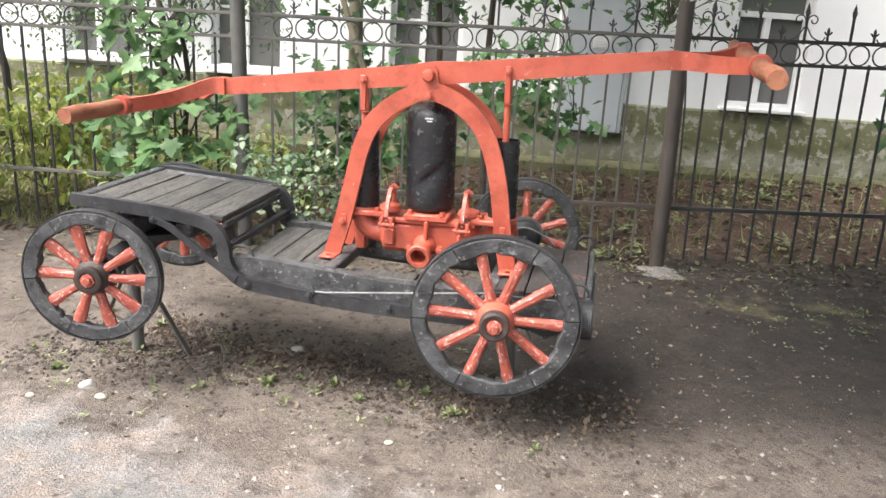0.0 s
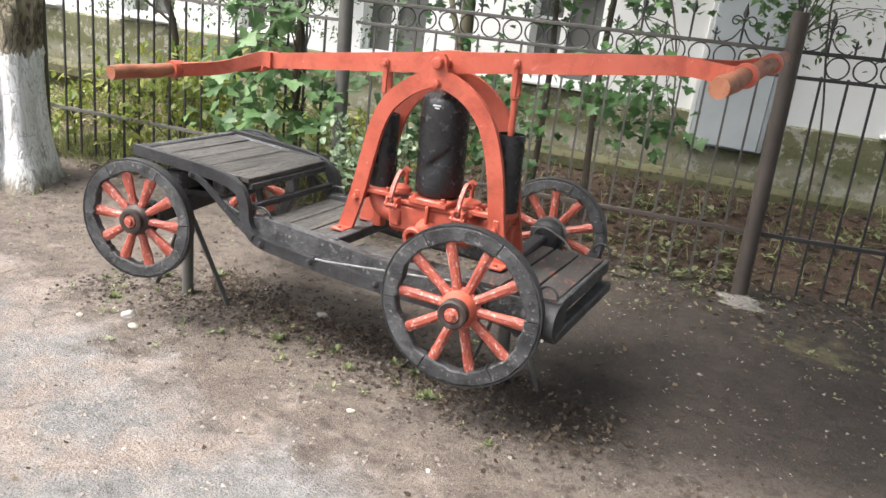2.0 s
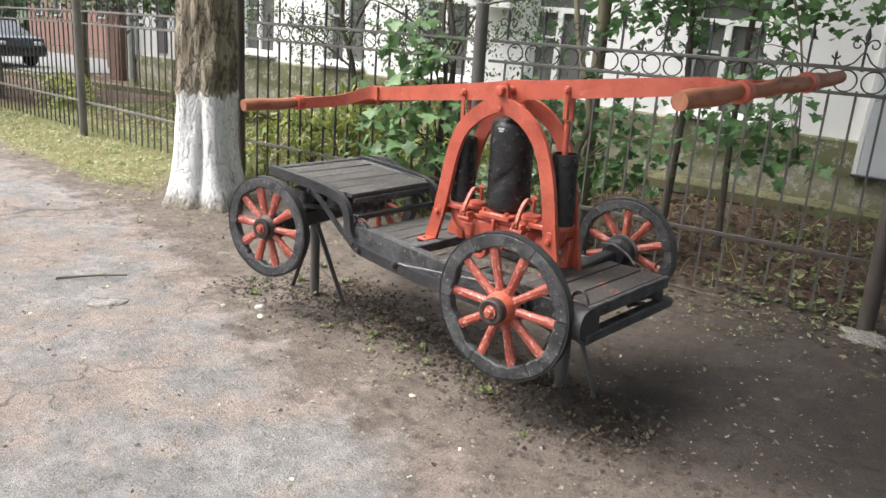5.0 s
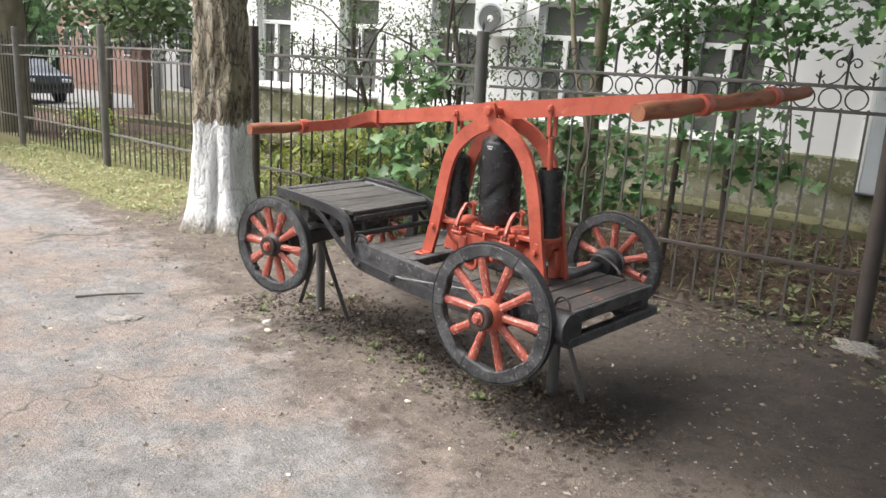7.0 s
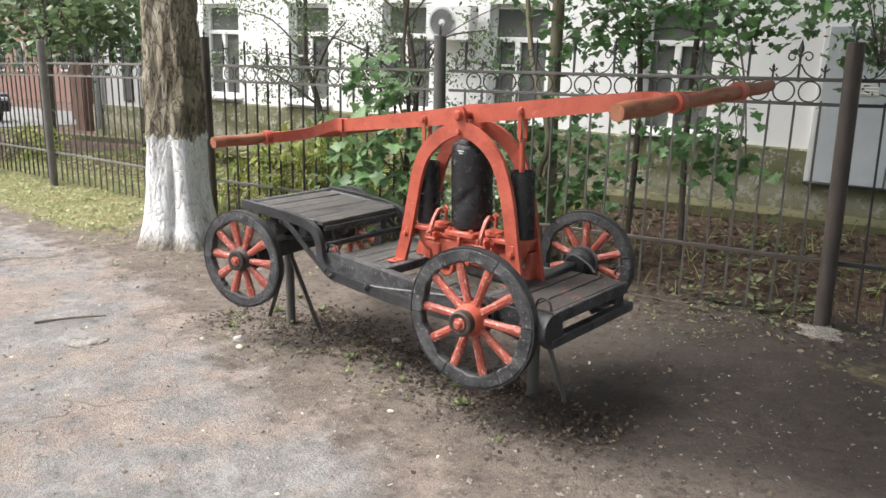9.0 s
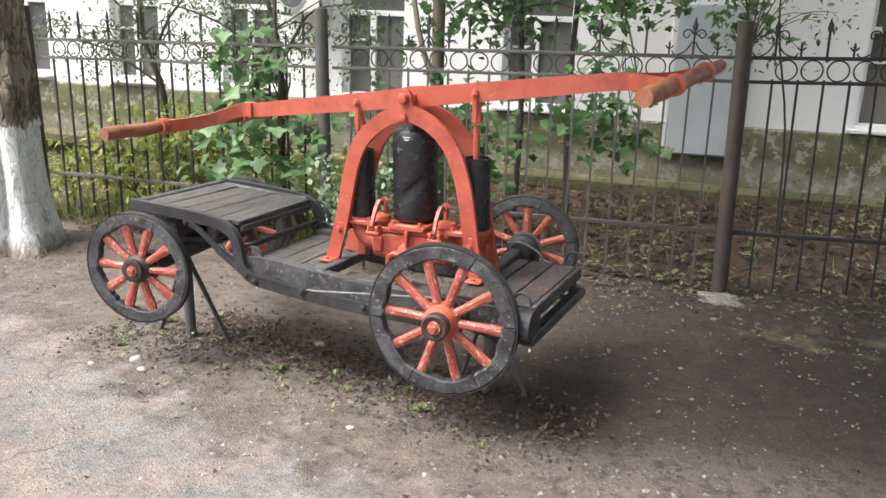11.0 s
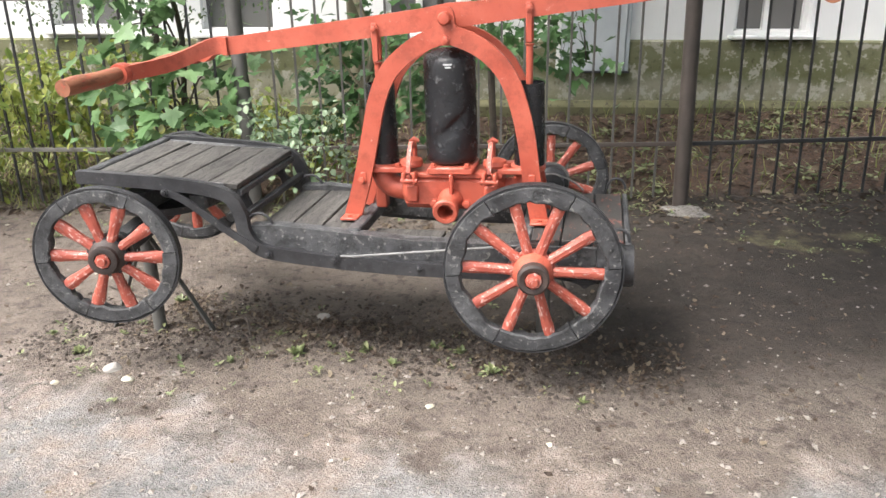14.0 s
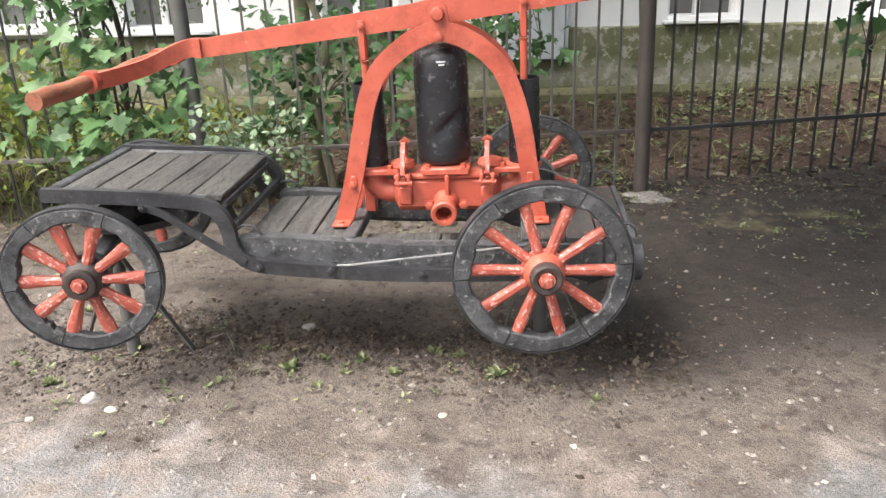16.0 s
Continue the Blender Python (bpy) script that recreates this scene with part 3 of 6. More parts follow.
beam = part("walking_beam", Shape().strap([(-1.33, bz(-1.33)), (-0.9, bz(-0.9)), (PX - 0.12, bz(PX - 0.12)), (PX, bz(PX) + 0.004), (PX + 0.12, bz(PX + 0.12)), (0.3, bz(0.3)), (0.60, bz(0.60))],
                                          [0.070, 0.078, 0.086, 0.094, 0.086, 0.078, 0.070], YP, 0.034), RED, cart, "long red iron walking beam")
for ex, bx, sg in ((-1.60, -1.30, -1), (0.858, 0.57, 1)):
    tilt, skew, drop = (0.058, 0.038, 0.010) if sg > 0 else (0.01, 0.0, 0.032)
    for s in (-1, 1):
        yb = YP - 0.045 + s * (0.271 if sg > 0 else 0.29)
        fork = smooth_line([(bx, YP + s * 0.02, bz(bx)), (bx + sg * 0.07, YP + s * 0.03, bz(bx)), (bx + sg * 0.19, YP + s * 0.15, bz(bx + sg * 0.2) - 0.9 * drop + 0.6 * tilt * (YP + s * 0.15 + 0.195) / 1.29 - (0.012 if sg > 0 else 0)), (ex - sg * 0.02 + skew * (yb + 0.195), yb, bz(ex) - drop + tilt * (yb + 0.195) / 1.29)], 6)
        sh = Shape()
        n = len(fork)
        vs = []
        for i, p in enumerate(fork):
            d = (fork[min(i + 1, n - 1)] - fork[max(i - 1, 0)]).normalized()
            side = d.cross(Vector((0, 0, 1))).normalized() * 0.011
            hh = 0.036 - 0.008 * i / n
            vs += [p - side + Vector((0, 0, hh)), p + side + Vector((0, 0, hh)), p + side - Vector((0, 0, hh)), p - side - Vector((0, 0, hh))]
        fs = [(i * 4 + k, i * 4 + (k + 1) % 4, i * 4 + 4 + (k + 1) % 4, i * 4 + 4 + k) for i in range(n - 1) for k in range(4)] + [(3, 2, 1, 0), tuple((n - 1) * 4 + k for k in range(4))]
        part("fork_arm", sh.add(vs, fs), RED, beam)
    y0, y1 = (YP - 0.722, YP + 0.57) if sg > 0 else (YP - 0.69, YP + 0.60)
    bar = part("handle_bar", Shape().tube([(ex + 0.004 * math.sin(k * 0.9) + skew * (y0 + (y1 - y0) * k / 20 + 0.195), y0 + (y1 - y0) * k / 20, bz(ex) - drop + tilt * (k / 20 - 0.5) + 0.003 * math.sin(k * 1.3)) for k in range(21)],
                                          [0.029 + 0.0025 * math.sin(k * 0.55 + 0.4) + 0.0012 * math.sin(k * 2.1) for k in range(21)], 18), HANDLE, beam, "worn wooden cross handle")
    for s in (-1, 1):
        yb = YP - 0.045 + s * (0.271 if sg > 0 else 0.29)
        part("collar", Shape().lathe([(0.031, -0.026), (0.039, -0.026), (0.041, 0), (0.039, 0.026), (0.031, 0.026)], 18, Matrix.Translation((ex + skew * (yb + 0.195), yb, bz(ex) - drop + tilt * ((yb - y0) / (y1 - y0) - 0.5))) @ turned((0, 1, 0))), RED, beam)

# pistons and their rods
for x in (PX - 0.302, PX + 0.312):
    cyl = part("cylinder", Shape().lathe([(0.050, 0.79), (0.062, 0.80), (0.062, 0.965), (0.064, 0.967), (0.064, 0.973), (0.060, 0.975), (0.060, 1.140), (0.054, 1.140), (0.053, 1.05)], 28, Matrix.Translation((x, YP + 0.01, 0))), TANK, cart, "black painted pump cylinder")
    s = Shape().tube([(x, YP, 1.06), (x, YP, bz(x) - 0.15)], 0.014, 12)
    s.tube([(x, YP, bz(x) - 0.15), (x, YP, bz(x) - 0.14)], [0.014, 0.019], 12)
    rod = part("piston_rod", s, RED, cart)
    for q in (-1, 1):
        part("rod_fork", Shape().box((x, YP + q * 0.023, bz(x) - 0.06), (0.026, 0.010, 0.15), 0.004), RED, rod)
        part("bolt", bolt((x, YP + q * 0.027, bz(x) - 0.006), (0, q, 0), 0.012, 0.014), RED, rod)

# pressure vessel with a dent
prof = [(0.045, 0.805), (0.050, 0.815), (0.098, 0.822), (0.106, 0.835)] + [(0.1065 + 0.0008 * math.sin(k * 1.7), 0.85 + 0.035 * k) for k in range(2)] + [(0.1065, 0.92 + 0.008 * k) for k in range(20)] + [(0.1065 + 0.0008 * math.sin(k * 1.7), 0.85 + 0.035 * k) for k in range(7, 11)] + [(0.105, 1.232), (0.095, 1.252), (0.070, 1.268), (0.035, 1.276), (0.006, 1.278)]
ves = Shape().lathe(prof, 96)
dented = []
for x, y, z in ves.v:
    d = (math.atan2(y, x) + 1.35) / 0.55
    q = (z - 0.985 - 0.045 * d) / 0.055
    k = 0.012 * math.exp(-d * d) * (math.exp(-(q / 0.25) ** 2) if q > 0 else math.exp(-q * q)) if abs(d) < 3 else 0
    r = math.hypot(x, y) or 1
    dented.append((x * (1 - k / r) + PX - 0.01, y * (1 - k / r) + YP + 0.02, z))
ves.v = dented
vessel = part("pressure_vessel", ves, TANK, cart, "dented glossy black pressure vessel", 60)
tag = Shape()
for a0, a1, z in ((-1.62, -1.30, 1.222), (-1.55, -1.34, 1.211)):
    tag.strap([(a, z) for a in (a0, a1)], 0.006, 0, 0.001)
tag.v = [(PX - 0.01 + (0.1075 + 0.001 * (y > 0)) * math.cos(a), YP + 0.02 + (0.1075 + 0.001 * (y > 0)) * math.sin(a), z) for a, y, z in tag.v]
part("lettering", tag, WHITE_MARK, vessel, "two short strokes of white lettering")

# cast pump body: tapered trough, flanges, covers, outlet
body = Shape()
secs = [(-0.215, 0.665, 0.745, 0.055), (-0.195, 0.632, 0.765, 0.078), (0.195, 0.628, 0.765, 0.078), (0.215, 0.66, 0.745, 0.055)]
vs = []
for dx, zb, zt, hy in secs:
    c = 0.022
    vs += [(PX + dx, YP + yy, zz) for yy, zz in ((-hy + c * 0.6, zt), (-hy, zt - c * 0.6), (-hy, zb + c), (-hy + c, zb), (hy - c, zb), (hy, zb + c), (hy, zt - c * 0.6), (hy - c * 0.6, zt))]
fs = [(i * 8 + k, i * 8 + (k + 1) % 8, i * 8 + 8 + (k + 1) % 8, i * 8 + 8 + k) for i in range(len(secs) - 1) for k in range(8)] + [tuple(range(7, -1, -1)), tuple((len(secs) - 1) * 8 + k for k in range(8))]
pump = part("pump_body", body.add(vs, fs), RED, cart, "red cast iron pump body")
part("flange", Shape().box((PX, YP, 0.776), (0.42, 0.165, 0.020), 0.005), RED, pump)
for sx in (-1, 1):
    elbow = smooth_line([(PX + sx * 0.305, YP, 0.80), (PX + sx * 0.300, YP, 0.745), (PX + sx * 0.262, YP, 0.708), (PX + sx * 0.19, YP, 0.695)], 5)
    part("elbow", Shape().tube(elbow, 0.050, 16), RED, pump)
    for yy in (-0.062, 0.062):
        part("flange_arm", Shape().box((PX + sx * 0.275, YP + yy, 0.795), (0.17, 0.034, 0.024), 0.005), RED, pump)
    part("body_step", Shape().box((PX + sx * 0.165, YP - 0.078, 0.700), (0.055, 0.030, 0.075), 0.008), RED, pump)
part("top_plate", Shape().box((PX, YP - 0.01, 0.800), (0.19, 0.185, 0.030), 0.006), RED, pump)
part("vessel_neck", Shape().lathe([(0.075, 0.80), (0.075, 0.815), (0.05, 0.825), (0.05, 0.84)], 20, Matrix.Translation((PX - 0.01, YP + 0.02, 0))), RED, pump)
part("rib", Shape().box((PX + 0.005, YP - 0.10, 0.745), (0.016, 0.025, 0.085), 0.004), RED, pump)
for sx in (-1, 1):
    x = PX + sx * 0.165
    part("valve_cover", Shape().lathe([(0.045, 0.805), (0.050, 0.815), (0.046, 0.832), (0.02, 0.842)], 20, Matrix.Translation((x + sx * 0.01, YP - 0.03, 0))), RED, pump)
    clamp = smooth_line([(x, YP - 0.115, 0.75), (x, YP - 0.13, 0.80), (x, YP - 0.10, 0.865), (x, YP - 0.06, 0.905), (x, YP - 0.03, 0.885)], 5)
    part("clamp", Shape().ribbon(clamp, 0.017, 0.015), RED_OLD, pump)
    part("clamp_screw", Shape().tube([(x, YP - 0.005, 0.83), (x, YP - 0.005, 0.915)], 0.010, 10), RED, pump)
    part("wing_nut", Shape().tube([(x - 0.020, YP - 0.005, 0.900), (x, YP - 0.005, 0.912), (x + 0.020, YP - 0.005, 0.902)], [0.007, 0.012, 0.007], 8), RED, pump)
    part("pivot_bolt", Shape().tube([(x - 0.034, YP - 0.125, 0.765), (x + 0.034, YP - 0.125, 0.765)], 0.011, 10), RED, pump)
    part("lug", Shape().box((x - 0.022, YP - 0.11, 0.775), (0.014, 0.05, 0.05), 0.004), RED, pump)
    part("lug", Shape().box((x + 0.022, YP - 0.11, 0.775), (0.014, 0.05, 0.05), 0.004), RED, pump)
    for dx in (0.07, 0.225, 0.335):
        part("bolt", bolt((PX + sx * dx, YP - (0.088 if dx < 0.1 else 0.062), 0.807 if dx > 0.1 else 0.815), (0, 0, 1), 0.011, 0.014), RED, pump)
    part("cylinder_flange", Shape().lathe([(0.066, 0.785), (0.072, 0.790), (0.072, 0.806), (0.064, 0.812)], 22, Matrix.Translation((PX + sx * 0.307, YP + 0.01, 0))), RED, pump)
outm = Matrix.Translation((PX - 0.005, YP - 0.085, 0.670)) @ turned((0, -1, -0.12))
part("outlet", Shape().lathe([(0.055, -0.03), (0.05, 0.01), (0.040, 0.025), (0.040, 0.075), (0.050, 0.08), (0.052, 0.11), (0.047, 0.115), (0.033, 0.113), (0.031, 0.03)], 24, outm), RED, pump, "open red outlet spout")
for s in (-1, 1):
    part("bolt", bolt((PX + s * 0.068, YP - 0.098, 0.665), (0, -1, 0), 0.015, 0.018), RED, pump)
for sx in (-1, 1):
    part("side_yoke", Shape().box((-0.728 if sx < 0 else -0.030, YP, 0.768), (0.03, 0.20, 0.05), 0.005), RED, pump)
    part("pump_leg", Shape().box((PX + sx * 0.335, YP + 0.06, 0.665), (0.05, 0.05, 0.14), 0.006), RED, pump)
cart.matrix_world = Matrix.Translation((0, -0.59, 0.53)) @ Matrix.Rotation(radians(1.3), 4, "X") @ Matrix.Translation((0, 0.59, -0.53))


# ---- pipe stands that carry the cart ----
def stand(x, y, top, feet):
    st = tagged(new("pipe_stand"), "grey steel pipe stand with two splayed flat braces", "stand", "pipe stands under the cart")
    part("pipe", Shape().tube([(0, 0, -0.1), (0, 0, top)], 0.030, 18), PIPE_GREY, st)
    part("cap_plate", Shape().box((0, 0, top), (0.12, 0.14, 0.012), 0.003), PIPE_GREY, st)
    for ex, ey in feet:
        part("brace", Shape().ribbon([Vector((ex * 0.05, ey * 0.05, top - 0.03)), Vector((ex, ey, -0.03))], 0.032, 0.008), PIPE_GREY, st)
    st.matrix_world = pose(x, y, ground_z(x, y))
    return st


stand(-1.81, -0.215, 0.50, ((0.275, 0.03), (-0.26, 0.01)))
stand(0.01, -0.09, 0.50, ((0.20, 0.02), (-0.18, 0.02)))
part("spring_roll", Shape().lathe([(0.02, -0.05), (0.052, -0.048), (0.055, 0), (0.052, 0.048), (0.02, 0.05)], 20, Matrix.Translation((0.30, YC - 0.350, 0.515)) @ Matrix.Scale(1.4, 4) @ turned((1, 0, 0))), BLACK_IRON, cart, "rolled black iron spring end")


# ---- fence ----
POSTS = [(-15.4, 1.0), (-12.0, 1.05), (-8.65, 1.12), (-4.93, 1.20), (-2.12, 1.58), (0.793, 2.113), (3.705, 2.646), (6.62, 3.18)]


def fence_post(x, y, h, r, material, label):
    p = tagged(new("fence_post"), label, "fence post", "fence posts")
    part("pipe", Shape().lathe([(r, -0.1), (r, h - 0.004), (r - 0.004, h), (0.01, h + 0.001)], 20), material, p)
    part("spike", Shape().lathe([(0.008, h), (0.008, h + 0.02), (0.014, h + 0.03), (0.010, h + 0.045), (0.002, h + 0.075)], 8), FENCE_IRON, p)
    p.matrix_world = pose(x, y, fence_lift(x) - 0.01)


for k, (x, y) in enumerate(POSTS):
    if k == 5:
        fence_post(x, y, 1.835, 0.052, POST_BROWN, "dark brown steel fence post set in a concrete pad")
    elif k == 4:
        fence_post(x, y, 1.88, 0.050, PIPE_GREY, "weathered grey-brown steel fence post")
    elif k < 3:
        fence_post(x, y, 1.90, 0.052, FENCE_GREY, "weathered grey-green steel fence post")
    else:
        fence_post(x, y, 1.88, 0.050, POST_BROWN, "dark steel fence post")

SP = 0.152


def curl(c, r0, r1, a0, a1, n=12):
    return [(c[0] + (r0 + (r1 - r0) * k / n) * math.cos(a0 + (a1 - a0) * k / n), 0, c[1] + (r0 + (r1 - r0) * k / n) * math.sin(a0 + (a1 - a0) * k / n)) for k in range(n + 1)]


bar_low = Shape().box((0, 0, 0.765), (0.014, 0.014, 1.40), 0).mesh("bar", FENCE_IRON)
bar_mid = Shape().box((0, 0, 0.765), (0.014, 0.014, 1.40), 0).mesh("bar", FENCE_MID)
s = Shape().box((0, 0, 1.67), (0.014, 0.014, 0.18), 0)
s.add([(0.012, 0, 1.76), (0, 0.012, 1.76), (-0.012, 0, 1.76), (0, -0.012, 1.76), (0.018, 0, 1.785), (0, 0.010, 1.785), (-0.018, 0, 1.785), (0, -0.010, 1.785), (0, 0, 1.85)],
      [(0, 1, 5, 4), (1, 2, 6, 5), (2, 3, 7, 6), (3, 0, 4, 7), (4, 5, 8), (5, 6, 8), (6, 7, 8), (7, 4, 8), (3, 2, 1, 0)])
spear = s.mesh("spearhead", FENCE_IRON)
s = Shape().box((0, 0, 1.625), (0.012, 0.012, 0.08), 0)
s.tube([(-0.025, 0, 1.665), (-0.008, 0, 1.648), (0.008, 0, 1.648), (0.025, 0, 1.665)], 0.006, 6)
s.tube([(0, 0, 1.655), (0, 0, 1.675), (0, 0, 1.695)], [0.008, 0.010, 0.002], 6)
bud = s.mesh("bud", FENCE_IRON)
ring_s = Shape()
ring_s.tube([(SP / 2 + 0.064 * math.cos(a), 0, 1.521 + 0.064 * math.sin(a)) for a in (2 * math.pi * k / 20 for k in range(21))], 0.0055, 6, False)
ring = ring_s.mesh("ring", FENCE_IRON)
sc = Shape()
for s in (-1, 1):
    sc.tube([(s * x, y, z) for x, y, z in curl((0.045, 1.735), 0.038, 0.012, math.pi, -1.1 * math.pi, 14)], 0.005, 5)
    sc.tube([(s * x, y, z) for x, y, z in smooth_line([(0.010, 0, 1.69), (0.05, 0, 1.63), (0.11, 0, 1.605), (0.135, 0, 1.63)], 4)], 0.005, 5)
scroll = sc.mesh("scroll", FENCE_IRON)

for k in range(len(POSTS) - 1):
    (x0, y0), (x1, y1) = POSTS[k], POSTS[k + 1]
    L = math.hypot(x1 - x0, y1 - y0)
    pan = tagged(new("iron_fence"), "black wrought iron fence panel with rings, scrolls and spearheads", "fence", "fence panels")
    rail_mat = FENCE_GREY if k < 4 else (FENCE_MID if k == 4 else FENCE_IRON)
    for z, h in ((0.44, 0.028), (1.445, 0.022), (1.597, 0.024)):
        part("rail", Shape().box((L / 2, 0, z), (L - 0.08, 0.026, h), 0.003), POST_BROWN if z < 1 and k == 4 else rail_mat, pan)
    n = int((L - 0.16) / SP)
    off = (L - (n - 1) * SP) / 2
    for i in range(n):
        m = Matrix.Translation((off + i * SP, 0, 0))
        for me2, ok in ((bar_mid if k in (2, 4) else bar_low, True), (spear, i % 2 == 0), (bud, i % 2 == 1), (ring, i < n - 1), (scroll, i % 4 == 0)):
            if ok:
                o = new(me2.name.split(".")[0], me2)
                o.parent, o.matrix_basis = pan, m
    lift = math.degrees(math.atan2(fence_lift(x1) - fence_lift(x0), L))
    pan.matrix_world = pose(x0, y0 + 0.035, fence_lift(x0), 0, -lift, math.degrees(math.atan2(y1 - y0, x1 - x0)))

# ---- the white building ----
FY = 0.0
# the building stands parallel to the fence, set up here along its own wall line
STAND = Matrix.Translation((0, 5.15, 0)) @ Matrix.Rotation(math.atan(0.183), 4, "Z") @ Matrix.Rotation(radians(1.9), 4, "Y")
STUCCO, nt, b = base("white_stucco", 0.85)
v = coords(nt, own=False)
n1, n2, n3 = noise_of(nt, v, 0.8, 5), noise_of(nt, v, 7, 8, 0.7), noise_of(nt, v, 60, 4)
c = ramp(nt, n1, ((0.3, (0.76, 0.76, 0.755)), (0.7, (0.85, 0.85, 0.845))))
c = mixed(nt, ramp(nt, n2, ((0.62, (0, 0, 0)), (0.72, (0.5, 0.5, 0.5)))), c, (0.47, 0.46, 0.44))
nt.links.new(c, b.inputs["Base Color"])
bump(nt, b, n3, 0.004, 0.4)
PLINTH, nt, b = base("mossy_plinth_render", 0.9)
v = coords(nt, own=False)
n1, n2, n3 = noise_of(nt, v, 1.3, 6, 0.65), noise_of(nt, v, 9, 8, 0.7), noise_of(nt, v, 50, 4)
sep = nt.nodes.new("ShaderNodeSeparateXYZ")
nt.links.new(v, sep.inputs[0])
hz = calc(nt, "ADD", sep.outputs["Z"], calc(nt, "MULTIPLY", calc(nt, "SUBTRACT", n1, 0.5), 0.55))
c = ramp(nt, hz, ((0.12, (0.13, 0.135, 0.055)), (0.30, (0.20, 0.19, 0.12)), (0.46, (0.25, 0.24, 0.18)), (0.60, (0.115, 0.12, 0.055)), (0.80, (0.16, 0.16, 0.09))))
c = mixed(nt, ramp(nt, n2, ((0.535, (0, 0, 0)), (0.585, (0.8, 0.8, 0.8)))), c, (0.38, 0.365, 0.31))
c = mixed(nt, ramp(nt, n2, ((0.34, (0.8, 0.8, 0.8)), (0.42, (0, 0, 0)))), c, (0.07, 0.075, 0.04))
nt.links.new(c, b.inputs["Base Color"])
bump(nt, b, n2, 0.02, 0.7)
FOOTING = worn("mossy_footing", (0.075, 0.075, 0.035), (0.15, 0.14, 0.075), (0.05, 0.04, 0.028), 2.5, 0.55, 0.9)
WHITE_FRAME = worn("white_window_paint", (0.70, 0.70, 0.69), (0.80, 0.80, 0.79), (0.5, 0.48, 0.45), 6, 0.72, 0.45)
METAL_GREY = worn("pale_blue_grey_metal", (0.44, 0.47, 0.50), (0.52, 0.55, 0.57), (0.35, 0.34, 0.33), 3, 0.72, 0.5)
GLASS, nt, b = base("window_glass", 0.08)
b.inputs["Base Color"].default_value = (0.12, 0.12, 0.118, 1)
b.inputs["Specular IOR Level"].default_value = 0.7
# near black, the dimness of an unlit room put into the colour
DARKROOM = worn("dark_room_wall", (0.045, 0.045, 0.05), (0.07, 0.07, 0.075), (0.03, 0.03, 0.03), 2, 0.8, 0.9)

WINDOWS = [(-8.55, 0.74, 1.0, 2.36), (-6.84, 0.72, 1.0, 2.36), (-5.2, 0.76, 1.0, 2.36), (-3.6, 0.78, 0.97, 2.34), (-1.68, 0.78, 0.97, 2.34), (1.94, 0.78, 0.97, 2.34), (4.3, 0.78, 0.97, 2.34)]
XL, XR, TOP, PLT, PLB = -10.3, 9.0, 5.6, 0.92, 0.20
spans, last = [], XL
for cx, wd, z0, z1 in WINDOWS:
    spans.append((last, cx - wd / 2))
    last = cx + wd / 2
spans.append((last, XR))
wall = tagged(new("wall_building"), "white stuccoed wall of a low building", "wall", kind="structure")
for a, b2 in spans:
    part("pier", Shape().box(((a + b2) / 2, FY + 0.2, (PLT + TOP) / 2), (b2 - a, 0.4, TOP - PLT), 0), STUCCO, wall)
for cx, wd, z0, z1 in WINDOWS:
    part("spandrel", Shape().box((cx, FY + 0.2, (PLT + z0) / 2), (wd, 0.4, z0 - PLT), 0), STUCCO, wall)
    part("lintel", Shape().box((cx, FY + 0.2, (z1 + TOP) / 2), (wd, 0.4, TOP - z1), 0), STUCCO, wall)


def set_up(ob):
    ob.matrix_world = STAND @ ob.matrix_world
    return ob


set_up(wall)
set_up(tagged(part("plinth", Shape().box(((XL + XR) / 2, FY + 0.17, PLT / 2 - 0.15), (XR - XL, 0.46, PLT + 0.3), 0.02), PLINTH), "mossy stained plinth of the building", "plinth", kind="structure"))
set_up(tagged(part("plinth_foot", Shape().box(((XL + XR) / 2, FY - 0.13, PLB), (XR - XL, 0.20, 0.22), 0.06), FOOTING), "cracked mossy footing along the wall", "plinth", kind="structure"))
set_up(tagged(part("roof", Shape().box(((XL + XR) / 2, FY + 2.2, TOP + 0.05), (XR - XL + 0.6, 5.2, 0.12), 0.02), METAL_GREY), "grey sheet metal roof", "roof", kind="structure"))
set_up(tagged(part("wall_back", Shape().box(((XL + XR) / 2, FY + 4.6, TOP / 2), (XR - XL, 0.3, TOP), 0), STUCCO), "plain rear wall", "wall", kind="structure"))
set_up(tagged(part("wall_side", Shape().box((XL + 0.15, FY + 2.4, TOP / 2), (0.3, 4.0, TOP), 0), STUCCO), "plain end wall", "wall", kind="structure"))
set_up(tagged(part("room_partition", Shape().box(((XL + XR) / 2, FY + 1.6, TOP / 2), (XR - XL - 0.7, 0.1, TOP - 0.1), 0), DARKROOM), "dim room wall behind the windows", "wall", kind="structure"))
